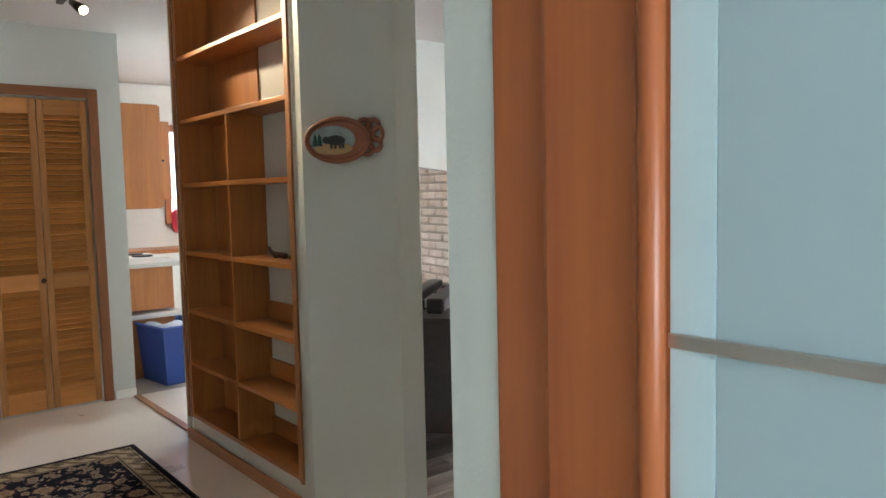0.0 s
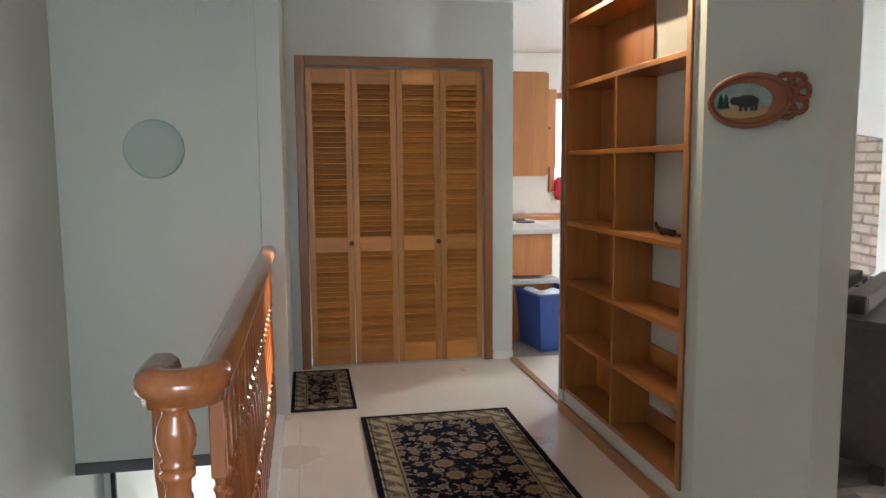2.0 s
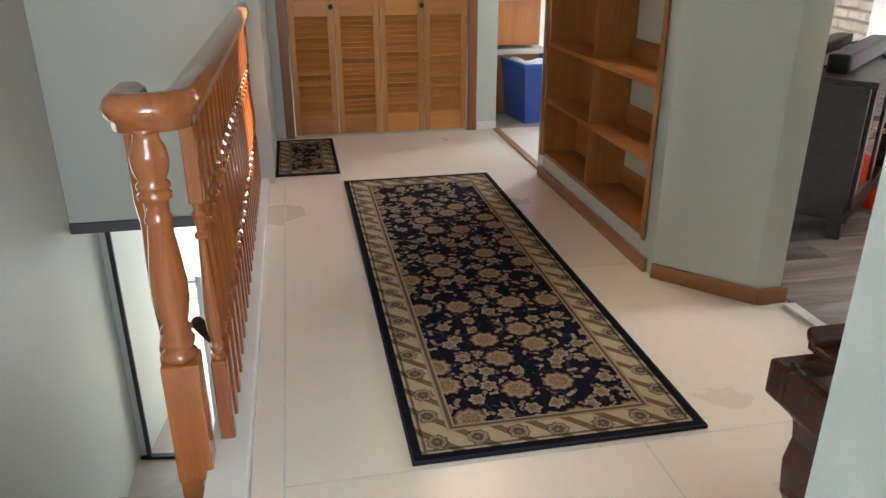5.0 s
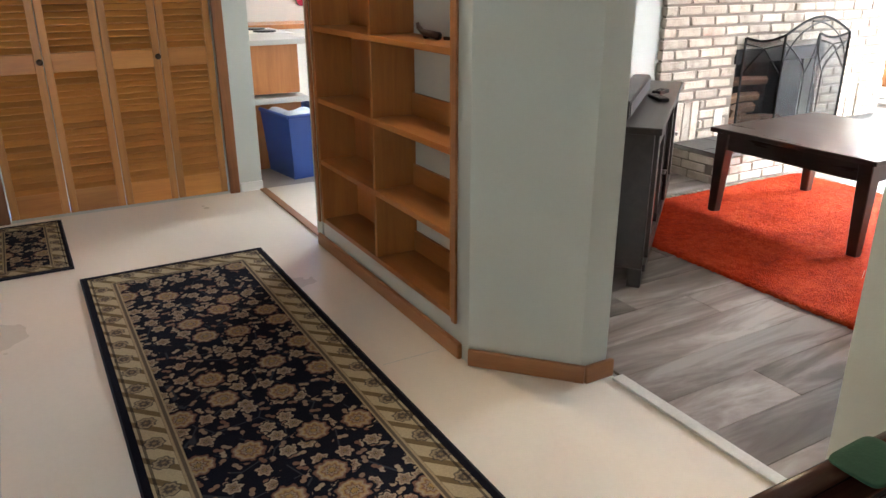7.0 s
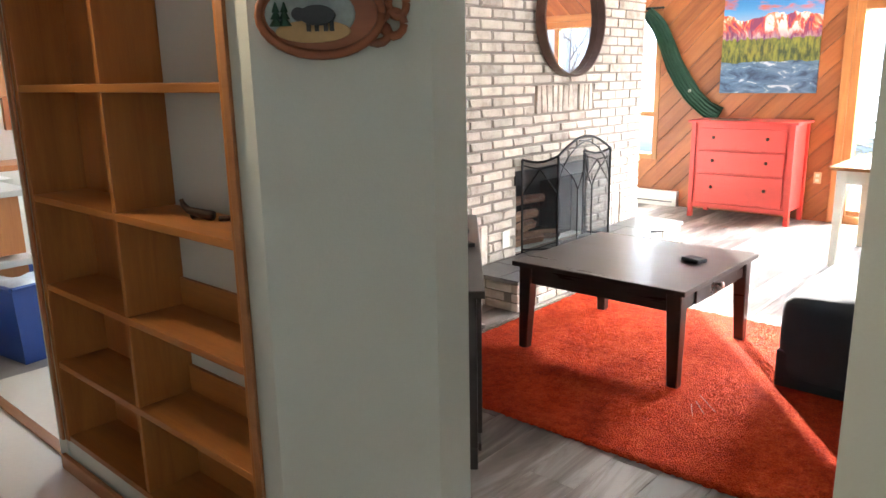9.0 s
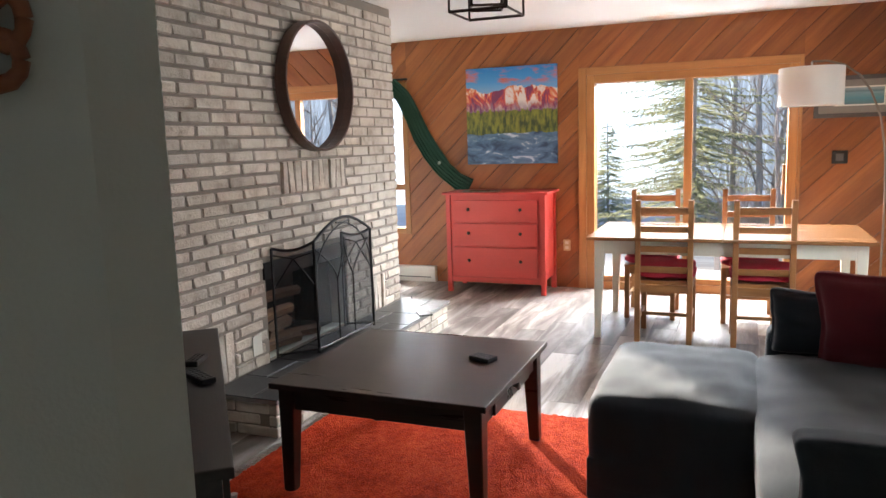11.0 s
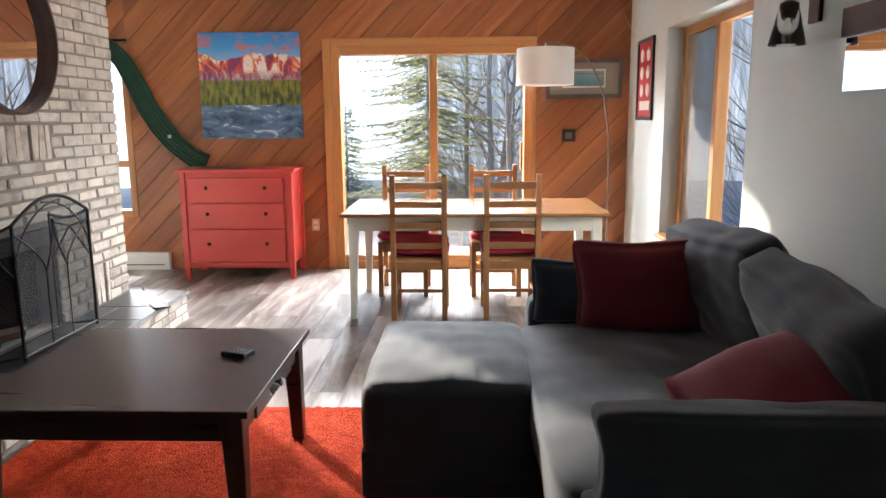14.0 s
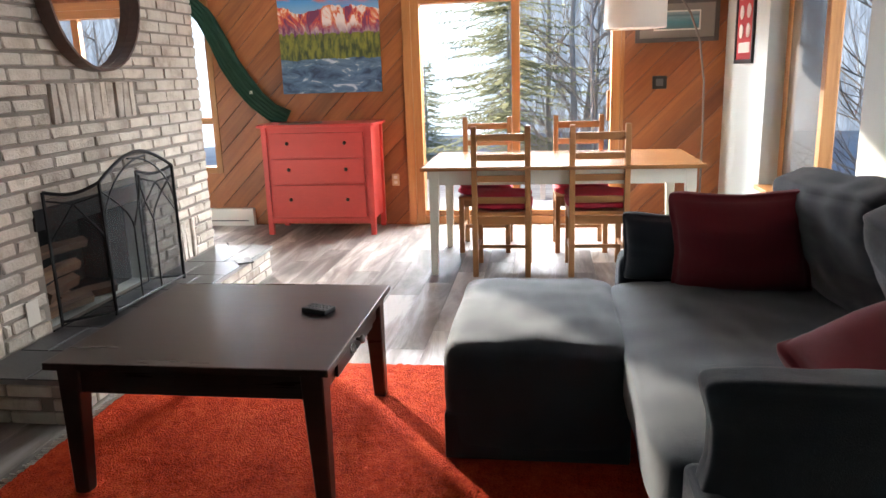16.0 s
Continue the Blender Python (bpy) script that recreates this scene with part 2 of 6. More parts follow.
M["deck"] = wood("weathered_deck", (0.48, 0.48, 0.48), (0.30, 0.30, 0.30), 1, 0.7, 0.2)
# Bark, needles and twigs are paled: outdoor haze is put into their colour.
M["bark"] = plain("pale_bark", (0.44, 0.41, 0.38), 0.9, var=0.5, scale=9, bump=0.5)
M["needle"] = thin_leaf("haze_paled_needles", (0.42, 0.42, 0.26))
M["twig"] = thin_leaf("haze_paled_twigs", (0.46, 0.42, 0.38))
M["ground"] = plain("frosted_ground", (0.42, 0.43, 0.45), 0.9, var=0.4, scale=0.4)
# Distant woods: haze is mixed into the colour, and the sheet glows.
hz = Nodes("woods_painted_haze")
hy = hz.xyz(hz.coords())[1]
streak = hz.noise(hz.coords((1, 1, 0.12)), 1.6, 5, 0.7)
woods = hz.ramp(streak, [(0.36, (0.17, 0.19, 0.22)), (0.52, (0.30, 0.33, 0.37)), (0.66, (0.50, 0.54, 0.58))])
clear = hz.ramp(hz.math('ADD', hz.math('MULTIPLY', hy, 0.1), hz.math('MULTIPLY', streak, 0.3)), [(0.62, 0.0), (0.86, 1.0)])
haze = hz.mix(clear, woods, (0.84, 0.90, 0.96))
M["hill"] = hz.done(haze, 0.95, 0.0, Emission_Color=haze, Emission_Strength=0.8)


def brick_mat():
    n = Nodes("painted_brick")
    v = n.coords((1, 1, 1), wander=True)
    a, b = n.noise(v, 9, 5), n.noise(v, 60, 4)
    c = n.ramp(a, [(0.30, (0.40, 0.32, 0.25)), (0.48, (0.58, 0.50, 0.41)), (0.75, (0.67, 0.60, 0.51))])
    c = n.mix(1.0, c, n.math('MULTIPLY_ADD', n.rnd(), 0.34, 0.80), 'MULTIPLY')
    n.bump(n.math('ADD', n.math('MULTIPLY', a, 1.6), b), 0.75, 0.008)
    return n.done(c, 0.8)


def plank_mat():
    n = Nodes("laminate_plank")
    v = n.coords((0.16, 1, 1), wander=True)
    g, f = n.noise(v, 7, 5, 0.6, 0.8), n.noise(v, 120, 3)
    c = n.ramp(g, [(0.34, (0.120, 0.092, 0.078)), (0.48, (0.225, 0.185, 0.160)), (0.60, (0.37, 0.325, 0.29))])
    c = n.mix(1.0, c, n.ramp(n.rnd(), [(0.0, 0.60), (0.5, 0.92), (1.0, 1.36)]), 'MULTIPLY')
    n.bump(f, 0.08, 0.002)
    return n.done(c, 0.42, 0.0, Specular_IOR_Level=0.32)


def shag_mat():
    n = Nodes("red_shag")
    v = n.coords()
    a, b, w = n.noise(v, 5, 4), n.noise(v, 120, 4), n.noise(v, 32, 4)
    k = n.math('ADD', n.math('MULTIPLY', a, 0.3), n.math('ADD', n.math('MULTIPLY', b, 0.35), n.math('MULTIPLY', w, 0.35)))
    c = n.ramp(k, [(0.34, (0.26, 0.016, 0.005)), (0.5, (0.58, 0.048, 0.012)), (0.66, (0.74, 0.11, 0.028))])
    n.bump(b, 1.0, 0.02)
    return n.done(c, 0.95, 0.0, Specular_IOR_Level=0.08)


def persian_mat(name, half_x, half_y, band):
    """Navy field with tan rosettes and leaves, and a tan patterned border."""
    n = Nodes(name)
    v = n.coords()
    x, y, z = n.xyz(v)
    navy, tan, gold, rust = (0.006, 0.006, 0.012), (0.31, 0.24, 0.165), (0.30, 0.19, 0.075), (0.15, 0.075, 0.05)
    petal = n.math('MULTIPLY_ADD', n.noise(v, 75, 2), 0.12, -0.06)

    def flowers(vec, scale, spread, petals, depth):
        """Distance from the nearest flower's middle, waved by its petals; and a value of its own."""
        t = n.t.nodes.new("ShaderNodeTexVoronoi")
        t.inputs["Scale"].default_value, t.inputs["Randomness"].default_value = scale, spread
        t.voronoi_dimensions = '2D'
        n.t.links.new(vec, t.inputs["Vector"])
        off = n.t.nodes.new("ShaderNodeVectorMath")
        off.operation = 'SUBTRACT'
        n.t.links.new(vec, off.inputs[0])
        n.t.links.new(t.outputs["Position"], off.inputs[1])
        ox, oy, oz = n.xyz(off.outputs[0])
        own = n.xyz(t.outputs["Color"])[0]
        a = n.math('ADD', n.math('ARCTAN2', oy, ox), n.math('MULTIPLY', own, 6.0))
        wave = n.math('MULTIPLY', n.math('COSINE', n.math('MULTIPLY', a, petals)), depth)
        return n.math('ADD', n.math('ADD', t.outputs["Distance"], wave), petal), own

    vine = n.voronoi(v, 6.5, randomness=0.9, feature='DISTANCE_TO_EDGE')
    c = n.mix(n.ramp(vine, [(0.010, 0.55), (0.020, 0.0)]), navy, (0.05, 0.055, 0.065))
    bud, own = flowers(v, 22, 1.0, 2.0, 0.14)
    c = n.mix(n.ramp(bud, [(0.24, 1.0), (0.28, 0.0)]), c, n.mix(own, tan, rust))
    small, own = flowers(v, 12.5, 0.9, 6.0, 0.05)
    c = n.mix(n.ramp(small, [(0.36, 1.0), (0.38, 0.0)]), c, navy)
    c = n.mix(n.math('MULTIPLY', n.ramp(small, [(0.29, 1.0), (0.32, 0.0)]), n.math('GREATER_THAN', own, 0.35)), c, n.ramp(small, [(0.0, gold), (0.07, navy), (0.11, tan), (0.18, rust), (0.22, tan)]))
    big, own = flowers(v, 6.0, 0.75, 9.0, 0.02)
    big = n.math('ADD', big, n.math('MULTIPLY', n.math('LESS_THAN', own, 0.40), 1.0))
    c = n.mix(n.ramp(big, [(0.35, 1.0), (0.365, 0.0)]), c, navy)
    flower = n.ramp(big, [(0.0, gold), (0.05, gold), (0.065, navy), (0.09, tan), (0.14, rust), (0.17, gold), (0.22, tan), (0.26, rust)])
    c = n.mix(n.ramp(big, [(0.28, 1.0), (0.30, 0.0)]), c, flower)
    # border
    dx = n.math('SUBTRACT', half_x, n.math('ABSOLUTE', x))
    dy = n.math('SUBTRACT', half_y, n.math('ABSOLUTE', y))
    d = n.math('MINIMUM', dx, dy)
    bn = n.math('DIVIDE', d, band)
    diag = n.math('SINE', n.math('MULTIPLY', n.math('ADD', x, y), 62.0))
    ros, own = flowers(v, 8.5, 0.15, 8.0, 0.02)
    bc = n.mix(n.ramp(diag, [(0.45, 0.0), (0.6, 1.0)]), (0.40, 0.32, 0.20), (0.15, 0.105, 0.05))
    bc = n.mix(n.ramp(ros, [(0.24, 1.0), (0.28, 0.0)]), bc, n.ramp(ros, [(0.0, (0.25, 0.18, 0.10)), (0.1, (0.05, 0.04, 0.04)), (0.2, (0.33, 0.25, 0.15)), (0.24, (0.06, 0.05, 0.045))]))
    line = n.ramp(bn, [(0.0, 0.0), (0.16, 0.0), (0.17, 1.0), (0.22, 1.0), (0.23, 0.3), (0.28, 0.3), (0.29, 1.0), (0.80, 1.0)], 'CONSTANT')
    bc = n.mix(line, navy, bc)
    inner = n.ramp(bn, [(0.80, 0.0), (0.82, 1.0), (0.86, 1.0), (0.88, 0.2), (0.94, 0.2), (0.96, 1.0)])
    bc = n.mix(n.ramp(bn, [(0.80, 0.0), (0.81, 1.0)]), bc, n.mix(inner, (0.05, 0.04, 0.035), (0.33, 0.25, 0.15)))
    c = n.mix(n.ramp(bn, [(0.985, 0.0), (1.0, 1.0)]), bc, c)
    c = n.mix(1.0, c, n.math('MULTIPLY_ADD', n.noise(v, 260, 2), 0.8, 0.6), 'MULTIPLY')
    n.bump(n.noise(v, 320, 2), 0.5, 0.004)
    return n.done(c, 0.95, 0.0, Specular_IOR_Level=0.08)


def painting_mat(w, h):
    """Mountain landscape: u runs 0 to 1 across, z 0 to 1 upwards."""
    n = Nodes("mountain_painting")
    v = n.coords()
    x, y, z = n.xyz(v)
    u = n.math('DIVIDE', y, -w)
    q = n.math('DIVIDE', z, h)
    nz = n.noise(v, 3.2, 6, 0.6)
    st = n.noise(n.coords((1, 1, 0.35)), 26, 4, 0.6)
    skyc = n.ramp(q, [(0.70, (0.30, 0.46, 0.62)), (0.85, (0.07, 0.30, 0.62)), (1.0, (0.02, 0.20, 0.50))])
    cloud = n.math('MULTIPLY', n.ramp(n.noise(n.coords((1, 1.0, 3.2)), 3.0, 4), [(0.48, 0.0), (0.60, 1.0)]), n.ramp(q, [(0.80, 0.0), (0.86, 1.0), (0.96, 1.0), (1.0, 0.0)]))
    skyc = n.mix(cloud, skyc, (0.62, 0.14, 0.08))
    rock = n.ramp(n.noise(n.coords((1, 1.0, 0.7)), 6, 4, 0.6, 1.8), [(0.38, (0.20, 0.035, 0.10)), (0.45, (0.58, 0.06, 0.045)), (0.51, (0.72, 0.28, 0.12)), (0.57, (0.80, 0.70, 0.64))])
    foot = n.mix(n.ramp(st, [(0.42, 0.0), (0.6, 1.0)]), (0.14, 0.03, 0.13), (0.45, 0.33, 0.38))
    rock = n.mix(n.ramp(q, [(0.55, 1.0), (0.66, 0.0)]), rock, foot)
    ridge = n.math('MULTIPLY_ADD', nz, 0.34, n.math('MULTIPLY_ADD', n.math('SINE', n.math('MULTIPLY', u, 7.0)), -0.05, 0.62))
    c = n.mix(n.math('GREATER_THAN', q, ridge), rock, skyc)
    tree = n.mix(n.ramp(st, [(0.40, 0.0), (0.62, 1.0)]), (0.045, 0.065, 0.022), (0.24, 0.24, 0.035))
    tline = n.math('MULTIPLY_ADD', st, 0.16, 0.47)
    c = n.mix(n.math('GREATER_THAN', q, tline), tree, c)
    lake = n.ramp(n.noise(n.coords((1, 1, 2.6)), 5.5, 5, 0.6, 0.8), [(0.36, (0.03, 0.055, 0.11)), (0.50, (0.085, 0.16, 0.27)), (0.60, (0.14, 0.22, 0.33)), (0.66, (0.55, 0.60, 0.68))])
    lline = n.math('MULTIPLY_ADD', nz, 0.12, 0.26)
    c = n.mix(n.math('GREATER_THAN', q, lline), lake, c)
    n.bump(st, 0.2, 0.002)
    return n.done(c, 0.6)


def glass_mat(name, tint=(1, 1, 1), rough=0.0, alpha=None):
    n = Nodes(name)
    return n.done(tint, rough, 0.0, Transmission_Weight=1.0, IOR=1.05 if alpha is None else alpha)


M["brick"] = brick_mat()
M["plank"] = plank_mat()
M["shag"] = shag_mat()
M["pane"] = glass_mat("window_glass")
M["lamp_glass"] = glass_mat("clear_lamp_glass", (0.95, 0.97, 0.97), 0.0, 1.25)
M["mirror"] = Nodes("mirror_glass").done((0.88, 0.89, 0.90), 0.0, 1.0)
M["frosted"] = Nodes("frosted_aqua_glass").done((0.36, 0.47, 0.50), 0.42)
M["frosted_edge"] = plain("pale_glass_edge", (0.52, 0.68, 0.72), 0.3, var=0.04)
M["bulb"] = glow("warm_bulb", (1.0, 0.72, 0.42), 18.0)
mesh_screen = Nodes("fine_wire_mesh")
M["wire_mesh"] = mesh_screen.done((0.03, 0.03, 0.032), 0.6, 0.3, Alpha=0.55)

# ---------------------------------------------------------------- building helpers


def part(name, bm, material, parent=None, label="", smooth=False):
    me = bpy.data.meshes.new(name)
    bmesh.ops.recalc_face_normals(bm, faces=bm.faces)
    bm.to_mesh(me)
    bm.free()
    if smooth:
        me.polygons.foreach_set("use_smooth", [True] * len(me.polygons))
    me.materials.append(material)
    ob = new(name, me)
    ob.parent = parent
    if label:
        ob["label"] = label
    return ob


def share(name, ob, parent, x, y, z, rx=0, ry=0, rz=0):
    """Another piece on the same mesh."""
    o = new(name, ob.data)
    o.parent = parent
    o.matrix_basis = pose(x, y, z, rx, ry, rz)
    return o


def thing(name, x, y, z, rz, label, category, group="", kind=""):
    ob = new(name)
    ob.matrix_basis = pose(x, y, z, 0, 0, rz)
    return tagged(ob, label, category, group, kind)


def struct(name, bm, material, label="", category="", smooth=False):
    ob = part(name, bm, material, None, "", smooth)
    return tagged(ob, label or name.replace("_", " "), category or name.split("_")[0], "", "structure")


def box(bm, x0, y0, z0, x1, y1, z1, bev=0.0, seg=2):
    v = [bm.verts.new(p) for p in ((x0, y0, z0), (x1, y0, z0), (x1, y1, z0), (x0, y1, z0), (x0, y0, z1), (x1, y0, z1), (x1, y1, z1), (x0, y1, z1))]
    f = [bm.faces.new([v[i] for i in q]) for q in ((0, 3, 2, 1), (4, 5, 6, 7), (0, 1, 5, 4), (1, 2, 6, 5), (2, 3, 7, 6), (3, 0, 4, 7))]
    if bev:
        edges = list({e for g in f for e in g.edges})
        bmesh.ops.bevel(bm, geom=edges, offset=bev, segments=seg, affect='EDGES', profile=0.6)
    return bm


def bx(*a, **k):
    return box(bmesh.new(), *a, **k)


def tube(bm, pts, r, seg=8, r_end=None):
    """A round bar through the points, with capped ends."""
    pts = [Vector(p) for p in pts]
    rings = []
    up = Vector((0.13, 0.31, 0.94))
    for i, p in enumerate(pts):
        d = (pts[min(i + 1, len(pts) - 1)] - pts[max(i - 1, 0)]).normalized()
        a = d.cross(up)
        if a.length < 0.05:
            a = d.cross(Vector((1, 0, 0)))
        a.normalize()
        b = d.cross(a)
        rr = r if r_end is None else r + (r_end - r) * i / max(len(pts) - 1, 1)
        rings.append([bm.verts.new(p + rr * (math.cos(2 * math.pi * k / seg) * a + math.sin(2 * math.pi * k / seg) * b)) for k in range(seg)])
    for A, Bq in zip(rings, rings[1:]):
        for k in range(seg):
            bm.faces.new((A[k], A[(k + 1) % seg], Bq[(k + 1) % seg], Bq[k]))
    bm.faces.new(rings[0])
    bm.faces.new(rings[-1][::-1])
    return bm


def lathe(bm, profile, seg=16, at=(0, 0, 0)):
    """A turned shape about the z axis; profile: (radius, height) from below."""
    rings = []
    for r, z in profile:
        rings.append([bm.verts.new((at[0] + r * math.cos(2 * math.pi * k / seg), at[1] + r * math.sin(2 * math.pi * k / seg), at[2] + z)) for k in range(seg)])
    for A, Bq in zip(rings, rings[1:]):
        for k in range(seg):
            bm.faces.new((A[k], A[(k + 1) % seg], Bq[(k + 1) % seg], Bq[k]))
    bm.faces.new(rings[0][::-1])
    bm.faces.new(rings[-1])
    return bm


def pad(sx, sy, sz, puff=0.5, wrinkle=0.01, n=14, seed=0.0, pinch=0.0, e=6.0):
    """A stuffed cushion about the origin: a rounded, slightly wrinkled box."""
    bm = bmesh.new()
    bmesh.ops.create_cube(bm, size=2.0)
    bmesh.ops.subdivide_edges(bm, edges=bm.edges, cuts=n, use_grid_fill=True)
    for v in bm.verts:
        x, y, z = v.co
        p = Vector((x, y, z))
        ln = (abs(x) ** e + abs(y) ** e + abs(z) ** e) ** (1 / e)
        p /= ln
        edge = (1 - x * x) * (1 - y * y)
        zz = p.z * (1 - puff + puff * max(edge, 0) ** 0.5)
        k = 1 - pinch * (x * x) * (1 - y * y)
        k2 = 1 - pinch * (y * y) * (1 - x * x)
        q = Vector((p.x * sx / 2 * k, p.y * sy / 2 * k2, zz * sz / 2))
        w = noise.noise(Vector((q.x * 7 + seed, q.y * 7, q.z * 4))) + 0.6 * noise.noise(Vector((q.x * 5, q.y * 22 + seed, q.z * 9)))
        q += Vector((x * 0.3, y * 0.3, z)).normalized() * w * wrinkle
        v.co = q
    return bm


def slab_poly(bm, pts, z0, z1):
    """An upright prism over a flat outline."""
    a = [bm.verts.new((x, y, z0)) for x, y in pts]
    b = [bm.verts.new((x, y, z1)) for x, y in pts]
    bm.faces.new(a[::-1])
    bm.faces.new(b)
    for i in range(len(pts)):
        j = (i + 1) % len(pts)
        bm.faces.new((a[i], a[j], b[j], b[i]))
    return bm


def panes_wall_x(bm, x0, x1, y0, y1, z0, z1, holes):
    """A wall across x from x0 to x1 with holes (ya, yb, za, zb), sorted along y."""
    y = y0
    for ya, yb, za, zb in holes:
        if ya > y:
            box(bm, x0, y, z0, x1, ya, z1)
        if za > z0:
            box(bm, x0, ya, z0, x1, yb, za)
        if zb < z1:
            box(bm, x0, ya, zb, x1, yb, z1)
        y = yb
    if y < y1:
        box(bm, x0, y, z0, x1, y1, z1)
    return bm


def panes_wall_y(bm, y0, y1, x0, x1, z0, z1, holes):
    x = x0
    for xa, xb, za, zb in holes:
        if xa > x:
            box(bm, x, y0, z0, xa, y1, z1)
        if za > z0:
            box(bm, xa, y0, z0, xb, y1, za)
        if zb < z1:
            box(bm, xa, y0, zb, xb, y1, z1)
        x = xb
    if x < x1:
        box(bm, x, y0, z0, x1, y1, z1)
    return bm


# ---------------------------------------------------------------- the large structure
H = 2.49
END = 8.38
SIDE = 0.595
FIRE = 4.46
BACK = 6.35
PATIO = (1.46, 3.28, 0.0, 2.04)
LWIN = (5.15, 6.25, 0.50, 2.08)

struct("floor_hall", bx(0.06, -1.6, -0.2, 1.985, 5.46, 0.0), M["cream"], "cream painted wooden hall floor with fine seams", "floor")
struct("floor_stair_head", bx(-1.02, -1.6, -0.2, 0.058, 1.62, 0.0), M["cream"], "cream painted landing at the stair head", "floor")
struct("floor_kitchen", bx(1.64, 5.462, -0.2, 6.2, 7.6, -0.004), M["vinyl"], "greyish brown kitchen floor", "floor")
struct("floor_kitchen_entry", bx(1.987, 4.602, -0.2, 6.2, 5.46, -0.004), M["vinyl"], "greyish brown kitchen floor at the entry", "floor")
struct("subfloor_living", bx(1.987, SIDE, -0.2, END, 4.556, -0.012), M["grout"], "subfloor under the laminate planks", "floor")
struct("subfloor_alcove", bx(6.45, 4.558, -0.2, END, BACK, -0.012), M["grout"], "subfloor in the window alcove", "floor")
struct("ceiling_main", bx(-1.2, -1.7, H, 8.6, 7.8, H + 0.15), M["ceiling"], "white stippled ceiling", "ceiling")

struct("wall_end", panes_wall_x(bmesh.new(), END, END + 0.16, SIDE - 0.2, BACK + 0.16, -0.2, H, [PATIO, LWIN]), M["gap_shade"], "outer wall behind the cedar boards", "wall")
WIN = (5.50, 7.14, 0.50, 2.035)
struct("wall_side", panes_wall_y(bmesh.new(), SIDE - 0.2, SIDE, 1.949, END, -0.2, H, [WIN]), M["wall"], "pale sage painted wall with a deep window", "wall")
struct("wall_fire", panes_wall_y(bmesh.new(), FIRE + 0.04, FIRE + 0.14, 1.99, 6.34, -0.2, H, [(4.78, 5.72, 0.2085, 0.80)]), M["wall"], "pale sage painted wall beside the brick chimney", "wall")
struct("wall_alcove", bx(6.44, BACK, -0.2, END, BACK + 0.16, H), M["wall"], "pale sage alcove wall", "wall")
struct("wall_chimney_side", bx(6.34, FIRE + 0.142, -0.2, 6.44, BACK + 0.16, H), M["wall"], "wall behind the chimney", "wall")

# the thick divider with the angled corner, recess for the bookcase
CASE_Y0, CASE_Y1 = 2.955, 4.26
bmw = bmesh.new()
slab_poly(bmw, [(1.598, 2.86), (1.862, 2.568), (1.968, 2.560), (1.968, 2.945), (1.598, 2.945)], -0.1, H)
slab_poly(bmw, [(1.90, 2.946), (1.968, 2.946), (1.968, 4.35), (1.90, 4.35)], -0.1, H)
slab_poly(bmw, [(1.598, CASE_Y1 + 0.012), (1.899, CASE_Y1 + 0.012), (1.899, 4.35), (1.598, 4.35)], -0.1, H)
slab_poly(bmw, [(1.606, 2.946), (1.899, 2.946), (1.899, CASE_Y1 + 0.011), (1.606, CASE_Y1 + 0.011)], -0.1, 0.128)
struct("wall_divider", bmw, M["wall"], "sage painted divider wall with an angled corner", "wall")
struct("wall_kitchen_side", bx(1.996, 4.602, -0.2, 4.6, 4.72, H), M["white"], "white kitchen wall", "wall")

struct("wall_closet", panes_wall_y(bmesh.new(), 5.46, 5.56, 0.09, 1.64, -0.1, H, [(0.215, 1.43, 0.0, 2.045)]), M["wall"], "sage wall round the closet doors", "wall")
struct("wall_closet_back", bx(0.09, 6.1, -0.1, 1.64, 6.2, H), M["wall"], "closet back wall", "wall")
struct("wall_closet_side", bx(1.54, 5.562, -0.1, 1.64, 6.098, H), M["wall"], "closet side wall", "wall")
struct("wall_nib", bx(-0.03, 4.44, -0.1, 0.088, 6.2, H), M["wall"], "short sage wall beside the stairwell", "wall")
struct("wall_stair_far", bx(-1.02, 4.44, -0.16, -0.032, 4.56, H), M["wall"], "sage bulkhead wall over the stairs", "wall")
struct("trim_bulkhead", bx(-1.02, 4.425, -0.22, -0.032, 4.565, -0.162), M["grey_plastic"], "grey edge under the bulkhead", "trim")
struct("wall_stair_left", bx(-1.2, -1.7, -2.9, -1.022, 7.5, H), M["wall"], "sage stairwell wall with soft sunlight", "wall")
struct("wall_stair_right", bx(-0.04, 1.64, -2.9, 0.056, 6.2, -0.205), M["white"], "white wall below the hall floor", "wall")
struct("wall_stair_head", bx(-1.02, 1.50, -2.9, -0.042, 1.60, -0.205), M["white"], "wall under the stair head", "wall")
# The opening in this unseen wall is added for the hall fill lamp.
struct("wall_behind", panes_wall_y(bmesh.new(), -1.7, -1.6, -1.02, 2.1, -0.1, H, [(-0.55, 1.45, 0.9, 2.1)]), M["wall"], "wall behind the hall", "wall")
struct("wall_stub", bx(0.705, 0.765, -0.1, 1.860, 0.852, H), M["wall"], "short painted partition end", "wall")
struct("wall_entry", bx(1.862, -1.6, -0.1, 1.947, 1.700, H), M["wall"], "sage wall between hall and living room", "wall")
struct("wall_kitchen_end", bx(6.2, 4.73, -0.2, 6.32, 7.8, H), M["white"], "white kitchen end wall", "wall")
# Second hole is added out of view to let sun reach the stairwell wall.
struct("wall_kitchen_back", panes_wall_y(bmesh.new(), 7.6, 7.72, 1.4, 6.2, -0.2, H, [(2.62, 3.3, 1.12, 2.1), (4.15, 5.25, 1.80, 2.45)]), M["white"], "white kitchen wall with a window and an added unseen sun opening", "wall")
